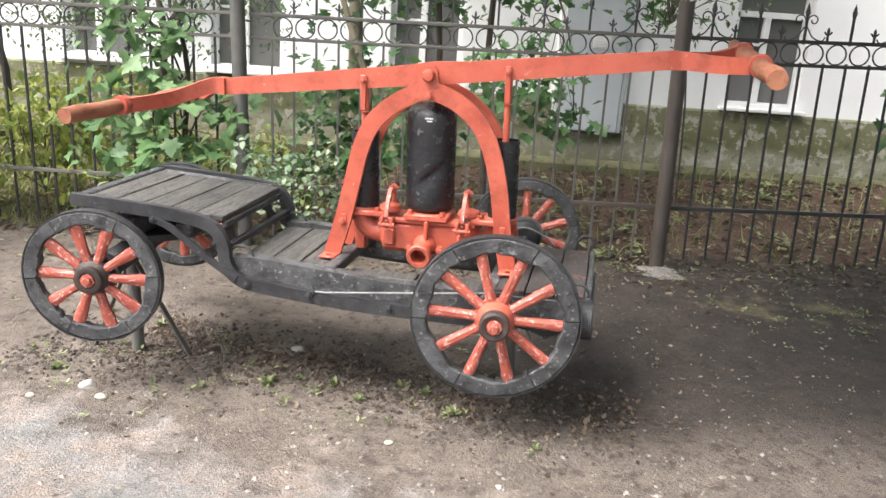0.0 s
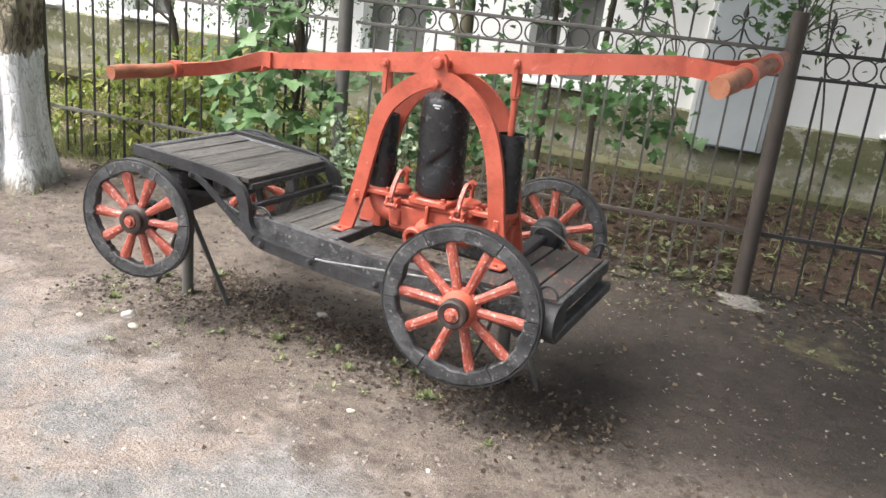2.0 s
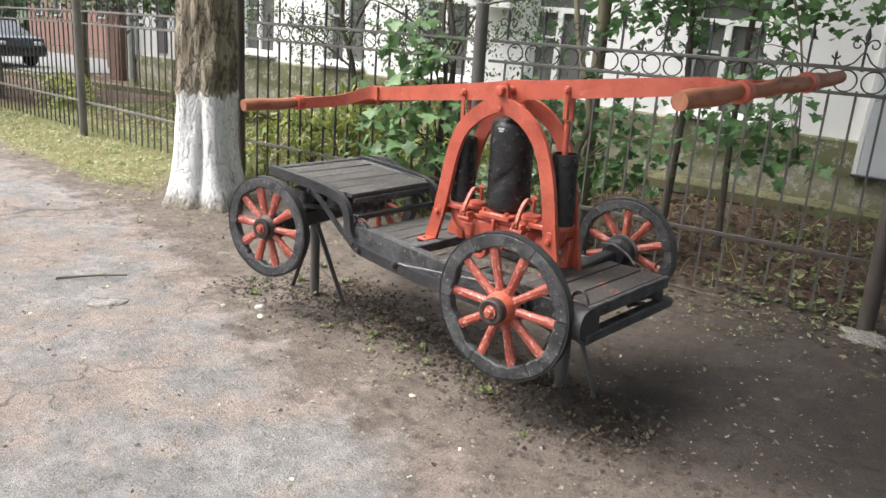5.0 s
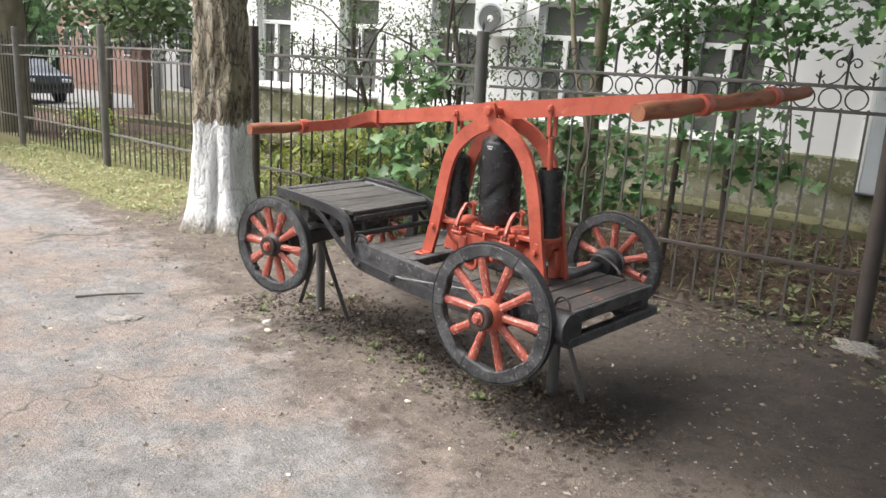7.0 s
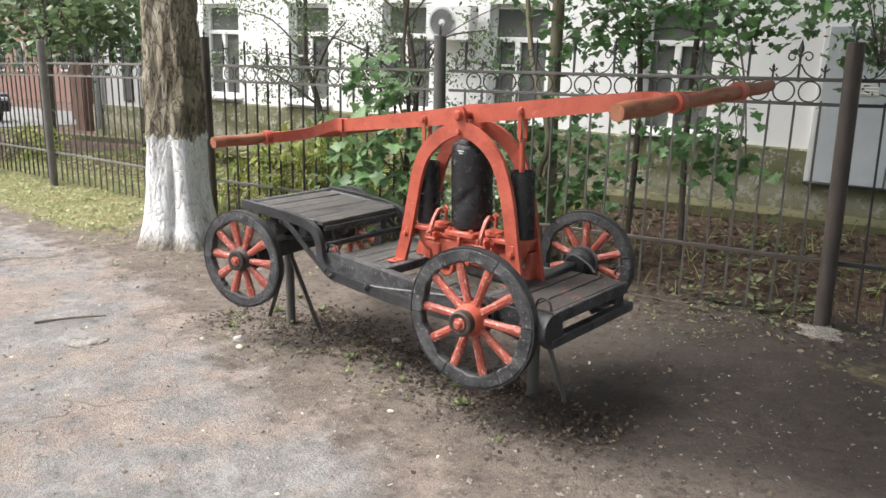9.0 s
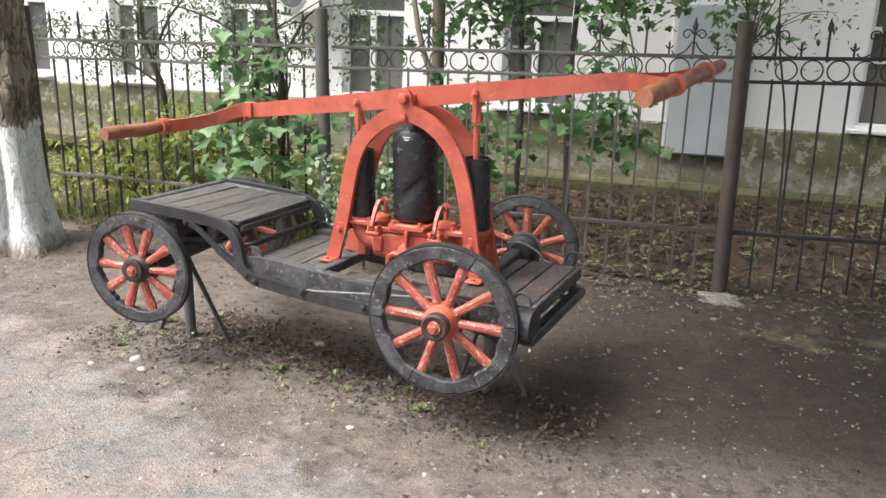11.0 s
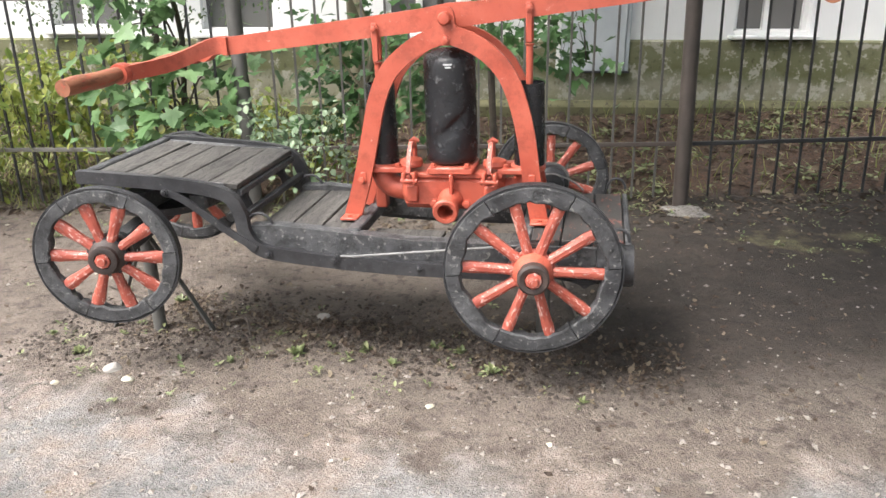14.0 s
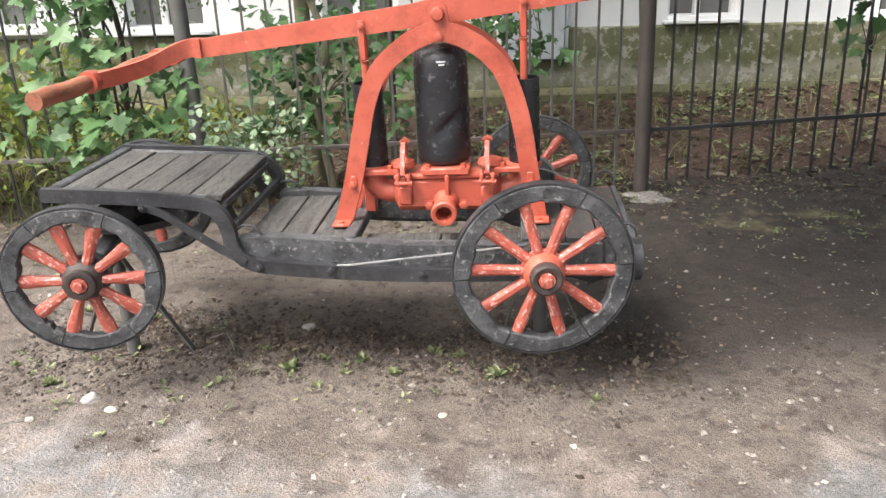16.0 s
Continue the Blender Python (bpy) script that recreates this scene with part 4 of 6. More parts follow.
for k, (cx, wd, z0, z1) in enumerate(WINDOWS):
    win = tagged(new("window_%d" % (k + 1)), "white framed casement window with a sloping sill", "window", kind="structure")
    set_up(win)
    y = FY + 0.13
    fw = 0.055
    for dx in (-wd / 2 + fw / 2, wd / 2 - fw / 2):
        part("jamb", Shape().box((cx + dx, y, (z0 + z1) / 2), (fw, 0.07, z1 - z0), 0.005), WHITE_FRAME, win)
    for z in (z0 + fw / 2, z1 - fw / 2):
        part("head", Shape().box((cx, y, z), (wd - 2 * fw, 0.07, fw), 0.005), WHITE_FRAME, win)
    tz = z1 - (z1 - z0) * 0.30
    part("transom", Shape().box((cx, y - 0.005, tz), (wd - 2 * fw, 0.065, 0.06), 0.005), WHITE_FRAME, win)
    part("mullion", Shape().box((cx - 0.04, y - 0.008, (z0 + tz) / 2), (0.07, 0.06, tz - z0 - fw), 0.005), WHITE_FRAME, win)
    part("glazing_bar", Shape().box((cx - wd / 4 - 0.01, y, z0 + (tz - z0) * 0.68), (wd / 2 - fw - 0.03, 0.03, 0.03), 0.003), WHITE_FRAME, win)
    for x0, x1, a, b2 in ((cx - wd / 2 + fw, cx - 0.075, z0 + fw, tz - 0.03), (cx - 0.005, cx + wd / 2 - fw, z0 + fw, tz - 0.03), (cx - wd / 2 + fw, cx + wd / 2 - fw, tz + 0.03, z1 - fw)):
        part("pane", Shape().box(((x0 + x1) / 2, y + 0.012, (a + b2) / 2), (x1 - x0, 0.006, b2 - a), 0), GLASS, win)
    part("window_sill", Shape().box((cx, FY - 0.03, z0 - 0.02), (wd + 0.12, 0.20, 0.035), 0.006), WHITE_FRAME, win)
    part("sill_board", Shape().box((cx, FY + 0.04, z0 + 0.015), (wd - 0.01, 0.09, 0.05), 0.006), WHITE_FRAME, win)

# pale metal cabinet door on the wall
cab = tagged(new("metal_door"), "pale blue-grey sheet metal door on the white wall", "door", kind="structure")
part("leaf", Shape().box((0, 0, 1.36), (0.66, 0.10, 1.50), 0.008), METAL_GREY, cab)
part("jamb", Shape().box((-0.355, 0.02, 1.36), (0.045, 0.10, 1.54), 0.006), WHITE_FRAME, cab)
part("jamb", Shape().box((0.355, 0.02, 1.36), (0.045, 0.10, 1.54), 0.006), METAL_GREY, cab)
part("drip_edge", Shape().box((0, -0.01, 0.60), (0.76, 0.14, 0.02), 0.004), FENCE_IRON, cab)
part("vent", Shape().box((0.07, -0.055, 1.55), (0.19, 0.012, 0.16), 0.004), WHITE_FRAME, cab)
for k in range(5):
    part("slat", Shape().box((0.07, -0.064, 1.492 + 0.028 * k), (0.165, 0.010, 0.012), 0.002, Matrix.Rotation(0.5, 4, "X")), WHITE_FRAME, cab)
cab.matrix_world = STAND @ pose(0.09, FY - 0.06, 0)


# ---- foliage ----
def leafage(name, c1, c2, c3, gloss=0.45):
    m, nt, b = base(name, gloss)
    geo = nt.nodes.new("ShaderNodeNewGeometry")
    col = ramp(nt, geo.outputs["Random Per Island"], ((0.0, c1), (0.5, c2), (1.0, c3)))
    v = noise_of(nt, geo.outputs["Position"], 60, 3)
    col = mixed(nt, calc(nt, "MULTIPLY", v, 0.35), col, c1)
    nt.links.new(col, b.inputs["Base Color"])
    tr = nt.nodes.new("ShaderNodeBsdfTranslucent")
    br = nt.nodes.new("ShaderNodeBrightContrast")
    br.inputs["Bright"].default_value = 0.04
    nt.links.new(col, br.inputs[0])
    nt.links.new(br.outputs[0], tr.inputs[0])
    mx = nt.nodes.new("ShaderNodeMixShader")
    mx.inputs[0].default_value = 0.35
    nt.links.new(b.outputs[0], mx.inputs[1])
    nt.links.new(tr.outputs[0], mx.inputs[2])
    nt.links.new(mx.outputs[0], nt.nodes["Material Output"].inputs[0])
    return m


MAPLE = leafage("maple_leaf", (0.070, 0.145, 0.052), (0.132, 0.240, 0.090), (0.23, 0.36, 0.16))
# darker copy of the maple leaf, with shade put into its greens
MAPLE_SHADED = leafage("shaded_maple_leaf", (0.034, 0.088, 0.028), (0.070, 0.158, 0.047), (0.13, 0.25, 0.085))
CHERRY = leafage("bird_cherry_leaf", (0.040, 0.080, 0.026), (0.080, 0.135, 0.046), (0.15, 0.20, 0.08))
BERRY = leafage("pale_shrub_leaf", (0.13, 0.20, 0.11), (0.25, 0.34, 0.21), (0.42, 0.50, 0.35))
YELLOW = leafage("yellow_green_leaf", (0.13, 0.20, 0.035), (0.26, 0.31, 0.055), (0.42, 0.42, 0.09))
BLADE = leafage("grass_blade", (0.10, 0.145, 0.032), (0.22, 0.25, 0.065), (0.40, 0.38, 0.16), 0.6)
WEED = leafage("weed_leaf", (0.12, 0.155, 0.055), (0.26, 0.29, 0.12), (0.46, 0.46, 0.25))
SEEDLING = leafage("dusty_seedling_leaf", (0.085, 0.115, 0.042), (0.20, 0.235, 0.10), (0.38, 0.39, 0.21))
LITTER = leafage("fallen_leaf", (0.038, 0.024, 0.016), (0.095, 0.064, 0.042), (0.26, 0.21, 0.145), 0.75)
CHIP = leafage("pale_petal_and_chip", (0.40, 0.37, 0.30), (0.55, 0.52, 0.45), (0.70, 0.66, 0.45), 0.75)
TWIG = worn("twig_bark", (0.050, 0.040, 0.032), (0.095, 0.078, 0.062), (0.14, 0.13, 0.11), 9, 0.66, 0.85)
OLIVE_BARK = worn("smooth_olive_bark", (0.12, 0.105, 0.068), (0.21, 0.185, 0.125), (0.06, 0.055, 0.045), 7, 0.62, 0.85, (1, 1, 0.4))
STONE = worn("grey_stone", (0.22, 0.20, 0.18), (0.38, 0.36, 0.33), (0.5, 0.48, 0.45), 14, 0.66, 0.85)

# outlines of leaves, stem at the origin, tip along +x
half = [(0.0, 0.0), (-0.10, 0.14), (-0.16, 0.36), (0.02, 0.36), (0.12, 0.32), (0.20, 0.54), (0.34, 0.70), (0.42, 0.54), (0.54, 0.48), (0.50, 0.28), (0.64, 0.34), (0.72, 0.21), (0.84, 0.17), (1.0, 0.0)]
full = half + [(x, -y) for x, y in reversed(half[1:-1])]
MAPLE_V = np.array([(0.35, 0, 0.0)] + [(x, y, 0.10 * abs(y) - 0.16 * x * x) for x, y in full])
MAPLE_F = [(0, i + 1, (i + 1) % len(full) + 1) for i in range(len(full))]
small = [(0, 0), (0.08, 0.42), (0.45, 0.5), (1, 0), (0.45, -0.5), (0.08, -0.42)]
ROUGH_V = np.array([(0.4, 0, 0.0)] + [(x, y, 0.12 * abs(y) - 0.1 * x * x) for x, y in small])
ROUGH_F = [(0, i + 1, (i + 1) % 6 + 1) for i in range(6)]
OVAL_V = np.array([(0, 0, 0), (0.3, 0.24, 0.05), (0.7, 0.2, 0.02), (1, 0, -0.08), (0.7, -0.2, 0.02), (0.3, -0.24, 0.05), (0.5, 0, -0.02)])
ROUND_V = OVAL_V * np.array((1, 1.55, 1))
OVAL_F = [(6, i, (i + 1) % 6) for i in range(6)]
BLADE_V = np.array([(0, 0.022, 0), (0, -0.022, 0), (0.45, 0.016, 0.04), (0.45, -0.016, 0.04), (1, 0, -0.12)])
BLADE_F = [(0, 1, 3, 2), (2, 3, 4)]


def leaves(name, tv, tf, places, material):
    """One mesh of many leaves. places: rows of x, y, z, heading, lift, roll (radians), size."""
    P = np.array(places, float)
    ch, sh_, cl, sl, cr, sr = (f(P[:, k]) for k in (3, 4, 5) for f in (np.cos, np.sin))
    ex = np.stack([ch * cl, sh_ * cl, sl], 1)
    side = np.stack([-sh_, ch, 0 * ch], 1)
    up = np.cross(ex, side)
    ey = side * cr[:, None] + up * sr[:, None]
    ez = np.cross(ex, ey)
    V = P[:, None, :3] + P[:, None, 6:7] * (tv[None, :, 0:1] * ex[:, None] + tv[None, :, 1:2] * ey[:, None] + tv[None, :, 2:3] * ez[:, None])
    n, k = len(P), len(tv)
    F = [tuple(i * k + q for q in f) for i in range(n) for f in tf]
    me = bpy.data.meshes.new(name)
    me.from_pydata(V.reshape(-1, 3).tolist(), [], F)
    me.materials.append(material)
    return me


def clump(rng, centres, per, spread, size, flat=0.5, keep=None, lit=False):
    """Leaf places scattered round centres; lit leaves hang towards the open side of the yard."""
    out = []
    for cx, cy, cz in centres:
        for _ in range(per):
            x, y, z = (rng.gauss(0, spread[0]) + cx, rng.gauss(0, spread[1]) + cy, rng.gauss(0, spread[2]) + cz)
            if keep and not keep(x, y, z):
                continue
            turn = rng.gauss(-1.57, 1.0) if lit else rng.uniform(0, 6.283)
            out.append((x, y, z, turn, rng.gauss(-0.5, flat * (0.75 if lit else 1)), rng.gauss(0, 0.4), size * rng.uniform(0.5, 1.2)))
    return out


def askew(x, y, z):
    """The planting of the yard, laid out square, turned with the fence and the wall."""
    a, b = 5.364 / (5.33 - 0.183 * (x - 0.8)), 8.546 / (9.796 - 0.183 * x)
    k = a + (b - a) * min(1.1, max(-0.1, (y - 2.08) / 4.32))
    return 0.8 + (x - 0.8) * k, -3.25 + (y + 3.25) * k, 1.58 - (1.58 - z) * k


def tree(name, label, category, stems, tv, tf, places, leaf_mat, bark, group=""):
    """stems: (points, start radius, end radius)."""
    t = tagged(new(name), label, category, group)
    bx, by = stems[0][0][0][:2]
    if -11.5 < bx < 3.7 and by > 1.4:
        stems = [([askew(*q) for q in pts], r0, r1) for pts, r0, r1 in stems]
        fx, fy, fz = stems[0][0][0]
        stems[0][0][0] = (fx, fy, ground_z(fx, fy) - 0.05)
        places = [askew(*q[:3]) + tuple(q[3:6]) + (q[6] * 0.9,) for q in places]
    for k, (pts, r0, r1) in enumerate(stems):
        line = smooth_line(pts, 4)
        part("trunk" if k == 0 else "branch", Shape().tube(line, [r0 + (r1 - r0) * i / (len(line) - 1) for i in range(len(line))], 8 if r0 < 0.04 else 14), bark, t)
    if places:
        o = new("crown", leaves("crown", tv, tf, places, leaf_mat))
        o.parent = t
    return t


def twiggy(rng, root, tips, r=0.012, sag=0.1):
    """Branches from a root to the middles of leaf clumps."""
    out = []
    for tx, ty, tz in tips:
        mid = ((root[0] + tx) / 2 + rng.uniform(-0.1, 0.1), (root[1] + ty) / 2 + rng.uniform(-0.1, 0.1), (root[2] + tz) / 2 + sag)
        out.append(([root, mid, (tx, ty, tz)], r, r * 0.3))
    return out


rng = random.Random(11)
# maple sapling with broad bright leaves, leaning through the fence
tips = [(-3.26, 1.75, 0.62), (-3.04, 1.78, 0.78), (-2.88, 1.85, 0.60), (-3.36, 1.95, 0.95), (-3.04, 2.0, 1.05), (-3.19, 1.9, 1.30), (-3.0, 2.1, 1.50), (-3.36, 2.15, 1.66), (-2.62, 2.0, 0.75), (-2.57, 2.2, 1.0)]
stems = [([(-3.08, 2.42, 0), (-3.10, 2.38, 0.6), (-3.02, 2.35, 1.2), (-3.14, 2.4, 1.9), (-3.06, 2.5, 2.9)], 0.026, 0.012)] + twiggy(rng, (-3.10, 2.37, 0.55), tips[:5] + tips[8:], 0.009) + twiggy(rng, (-3.06, 2.36, 1.1), tips[5:8], 0.009)
tree("maple_sapling", "young maple with broad bright green leaves growing through the fence", "tree", stems, MAPLE_V, MAPLE_F,
     clump(rng, tips, 27, (0.17, 0.13, 0.14), 0.13, lit=True), MAPLE, TWIG)

# pale shrub with small round leaves
tips = [(-1.92 + rng.uniform(-0.28, 0.38), 1.72 + rng.uniform(-0.2, 0.2), 0.28 + rng.uniform(0, 0.45)) for _ in range(26)]
tree("snowberry_shrub", "low shrub with small pale green leaves beside the fence", "shrub", [([(-1.85, 1.75, 0), (-1.83, 1.74, 0.2)], 0.012, 0.008)] + twiggy(rng, (-1.83, 1.74, 0.12), tips, 0.005, 0.04),
     ROUND_V, OVAL_F, clump(rng, tips, 20, (0.065, 0.06, 0.055), 0.058), BERRY, TWIG)

# straight maples just behind the fence
tips = [(-1.95, 2.45, 0.45), (-1.75, 2.5, 0.72), (-1.45, 2.4, 0.55), (-1.3, 2.45, 0.85), (-1.6, 2.6, 1.05), (-1.15, 2.55, 0.65), (-2.0, 2.6, 0.9), (-1.45, 2.8, 1.2), (-1.0, 2.7, 0.95), (-1.8, 2.3, 1.2)]
hi = [(-2.3 + 2.0 * rng.random(), 2.7 + 1.5 * rng.random(), 1.68 + 1.3 * rng.random()) for _ in range(48)]
stems = [([(-1.80, 3.02, 0), (-1.82, 3.0, 1.2), (-1.78, 3.02, 3.4), (-1.7, 3.0, 5.0)], 0.062, 0.040), ([(-1.55, 2.45, 0), (-1.62, 2.46, 0.7), (-1.5, 2.42, 1.1), (-1.75, 2.5, 1.8), (-1.9, 2.6, 2.6)], 0.034, 0.018)]
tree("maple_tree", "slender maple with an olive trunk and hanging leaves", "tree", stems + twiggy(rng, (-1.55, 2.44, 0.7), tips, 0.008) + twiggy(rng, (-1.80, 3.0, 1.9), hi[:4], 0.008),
     MAPLE_V, MAPLE_F, clump(rng, tips, 52, (0.17, 0.13, 0.13), 0.088, lit=True), MAPLE_SHADED, OLIVE_BARK)
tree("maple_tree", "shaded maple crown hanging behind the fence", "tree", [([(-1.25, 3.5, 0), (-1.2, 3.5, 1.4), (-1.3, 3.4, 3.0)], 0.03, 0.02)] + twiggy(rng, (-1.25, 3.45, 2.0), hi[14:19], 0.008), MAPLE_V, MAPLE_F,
     clump(rng, hi, 26, (0.20, 0.18, 0.11), 0.088), MAPLE_SHADED, TWIG)

# drooping maple branches farther along
tips = [(-0.35, 2.5, 1.35), (-0.2, 2.45, 1.1), (0.0, 2.5, 1.3), (-0.1, 2.55, 0.92), (-0.45, 2.55, 1.1), (0.1, 2.45, 1.0), (-0.25, 2.6, 1.55), (-0.6, 2.6, 1.3)]
hi = [(-0.9 + 1.9 * rng.random(), 2.6 + 1.6 * rng.random(), 1.78 + 1.2 * rng.random()) for _ in range(27)]
stems = [([(-0.75, 3.6, 0), (-0.78, 3.6, 1.2), (-0.7, 3.55, 2.4), (-0.5, 3.5, 4.4)], 0.030, 0.02), ([(-0.72, 3.57, 2.2), (-0.3, 3.0, 2.15), (0.0, 2.6, 1.6), (0.1, 2.5, 0.95)], 0.014, 0.004)]
tree("maple_tree", "maple drooping over the iron fence, leaves coloured as if shaded", "tree", stems + twiggy(rng, (-0.1, 2.7, 1.7), tips, 0.005) + twiggy(rng, (-0.7, 3.55, 2.3), hi[:4], 0.008),
     MAPLE_V, MAPLE_F, clump(rng, tips, 24, (0.14, 0.12, 0.10), 0.098, lit=True) + clump(rng, hi, 30, (0.20, 0.18, 0.11), 0.09), MAPLE_SHADED, TWIG)

# unseen upper crown over the yard, added to shade the wall and the yard
cs = [(-0.7 + rng.gauss(0, 1.2), 4.4 + rng.gauss(0, 0.7), rng.uniform(4.4, 6.4)) for _ in range(38)]
tree("maple_tree", "unseen slim maple, its dense crown added to shade the yard and wall", "tree", [([(3.6, 4.6, 0), (3.5, 4.6, 1.5), (2.6, 4.5, 3.4), (0.6, 4.4, 5.0)], 0.07, 0.03)] + twiggy(rng, (0.6, 4.4, 4.8), cs[:10], 0.02), ROUGH_V, ROUGH_F,
     clump(rng, cs, 44, (0.28, 0.26, 0.22), 0.19), MAPLE_SHADED, OLIVE_BARK)

# bird cherry with thin branches and small leaves
hi = [(-5.4 + 2.6 * rng.random(), 2.9 + 1.7 * rng.random(), 1.30 + 1.7 * rng.random()) for _ in range(85)]
stems = [([(-4.1, 3.6, 0), (-4.05, 3.6, 0.9), (-3.95, 3.5, 1.6), (-4.2, 3.6, 2.4), (-4.3, 3.7, 3.6)], 0.035, 0.018),
         ([(-3.98, 3.52, 1.45), (-3.6, 3.3, 1.75), (-3.2, 3.1, 2.0), (-2.6, 3.0, 2.05)], 0.018, 0.006), ([(-4.0, 3.5, 1.5), (-4.5, 3.2, 1.9), (-5.1, 3.1, 2.1)], 0.016, 0.005), ([(-4.05, 3.55, 1.3), (-4.6, 3.5, 1.55), (-5.3, 3.6, 1.5)], 0.012, 0.004), ([(-4.2, 3.6, 2.2), (-3.7, 3.5, 2.5), (-3.1, 3.5, 2.45)], 0.012, 0.004), ([(-4.2, 3.6, 2.3), (-4.8, 3.7, 2.6), (-5.4, 3.9, 2.9)], 0.012, 0.004)]
tree("bird_cherry_tree", "bird cherry with thin dark branches and small leaves", "tree", stems + twiggy(rng, (-4.1, 3.55, 1.8), hi[:7], 0.007), OVAL_V, OVAL_F,
     clump(rng, [p for p in hi if p[2] < 1.85 or abs(p[0] + 3.0 + 0.9 * (p[1] - 2.9)) > 0.4], 44, (0.125, 0.115, 0.06), 0.055), CHERRY, TWIG)
hi = [(-8.6 + 3.6 * rng.random(), 3.4 + 1.6 * rng.random(), 1.25 + 2.0 * rng.random()) for _ in range(110)]
stems = [([(-6.6, 4.3, 0), (-6.5, 4.3, 1.0), (-6.7, 4.2, 1.9), (-6.6, 4.2, 3.2)], 0.04, 0.02), ([(-6.6, 4.25, 1.5), (-6.0, 4.0, 2.0), (-5.4, 3.8, 2.3)], 0.02, 0.006), ([(-6.55, 4.25, 1.2), (-7.1, 4.0, 1.6), (-7.9, 4.0, 1.75)], 0.016, 0.005), ([(-6.7, 4.2, 1.9), (-7.3, 4.1, 2.4), (-8.2, 4.2, 2.6)], 0.014, 0.004)]
tree("bird_cherry_tree", "bird cherry with a loose crown before the white wall", "tree", stems + twiggy(rng, (-6.65, 4.2, 1.8), hi[:8], 0.007), OVAL_V, OVAL_F,
     clump(rng, hi, 36, (0.15, 0.13, 0.07), 0.058), CHERRY, TWIG)
hi = [(0.55 + 0.9 * rng.random(), 2.4 + 0.9 * rng.random(), 1.55 + 1.2 * rng.random()) for _ in range(22)]
tree("bird_cherry_tree", "thin bird cherry with sparse small leaves near the fence post", "tree", [([(1.05, 4.2, 0), (1.02, 4.1, 1.0), (0.9, 3.6, 1.9), (0.9, 3.2, 3.0)], 0.010, 0.006)] + twiggy(rng, (0.75, 3.1, 1.7), hi, 0.005),
     OVAL_V, OVAL_F, clump(rng, hi, 16, (0.13, 0.13, 0.1), 0.06), CHERRY, TWIG)
tips = [(2.35, 2.65, 1.15), (2.45, 2.7, 0.98), (2.5, 2.6, 1.4), (2.6, 2.7, 1.75)]
tree("maple_branch_shrub", "small dark maple shrub behind the fence", "shrub", [([(2.6, 2.9, 0), (2.58, 2.85, 0.7), (2.5, 2.75, 1.3), (2.55, 2.7, 1.8)], 0.014, 0.006)] + twiggy(rng, (2.56, 2.82, 0.8), tips, 0.005),
     MAPLE_V, MAPLE_F, clump(rng, tips, 8, (0.1, 0.1, 0.09), 0.14), MAPLE_SHADED, TWIG)

# yellow-green undergrowth behind the fence
for x0, y0, n, hgt in ((-5.3, 2.6, 14, 0.8), (-4.6, 2.5, 15, 1.0), (-3.9, 2.55, 13, 0.85), (-6.4, 2.7, 10, 0.7), (-3.3, 3.2, 8, 0.5), (-7.6, 2.6, 8, 0.6), (-5.0, 3.3, 12, 1.0), (-4.2, 3.4, 12, 1.05), (-3.4, 2.6, 9, 0.6), (-2.2, 2.7, 8, 0.45), (-11.8, 2.3, 12, 0.7), (-12.9, 2.4, 12, 0.8)):
    tips = [(x0 + rng.uniform(-0.4, 0.4), y0 + rng.uniform(-0.3, 0.35), rng.uniform(0.15, hgt)) for _ in range(n)]
    tree("undergrowth_shrub", "loose yellow-green undergrowth behind the fence", "shrub", [([(x0, y0, 0), (x0, y0, 0.15)], 0.008, 0.006)] + twiggy(rng, (x0, y0, 0.08), tips, 0.005, 0.05),
         OVAL_V, OVAL_F, clump(rng, tips, 34, (0.14, 0.13, 0.11), 0.10), YELLOW if rng.random() < 0.75 else WEED, TWIG, "undergrowth shrubs")

# high tree crowns out of view, added to shade the earth beside the cart
for bx, by, cx, cy, cr, n in ((4.9, 3.6, 1.5, 0.1, 2.0, 185), (6.8, -0.5, 3.9, -0.6, 2.4, 230)):
    cs = []
    while len(cs) < n:
        p = (cx + rng.uniform(-cr, cr), cy + rng.uniform(-cr, cr) * 0.95, 4.2 + rng.uniform(-1.3, 1.6))
        if math.hypot(p[0] - cx, p[1] - cy) < cr:
            cs.append(p)
    stems = [([(bx, by, 0), (bx - 0.1, by, 1.6), (bx - 0.5, by - 0.2, 3.0), ((bx + cx) / 2, (by + cy) / 2, 4.2)], 0.17, 0.08)] + twiggy(rng, ((bx + cx) / 2, (by + cy) / 2, 4.0), cs[:16], 0.03)
    tree("maple_tree", "unseen tall maple, added so that its dense crown shades the earth", "tree", stems, ROUGH_V, ROUGH_F, clump(rng, cs, 44, (0.28, 0.28, 0.2), 0.19), MAPLE_SHADED, OLIVE_BARK)

# ---- old whitewashed tree ----
BARK, nt, b = base("furrowed_bark_with_whitewash", 0.9)
v = coords(nt, (1, 1, 0.38), False)
geo = nt.nodes.new("ShaderNodeNewGeometry")
sep = nt.nodes.new("ShaderNodeSeparateXYZ")
nt.links.new(geo.outputs["Position"], sep.inputs[0])
n1, n2, n3 = noise_of(nt, v, 7, 7, 0.65), noise_of(nt, v, 26, 8, 0.7), noise_of(nt, v, 2.2, 4)
c = ramp(nt, n1, ((0.33, (0.035, 0.028, 0.020)), (0.42, (0.20, 0.165, 0.115)), (0.53, (0.36, 0.31, 0.225)), (0.66, (0.50, 0.46, 0.38))))
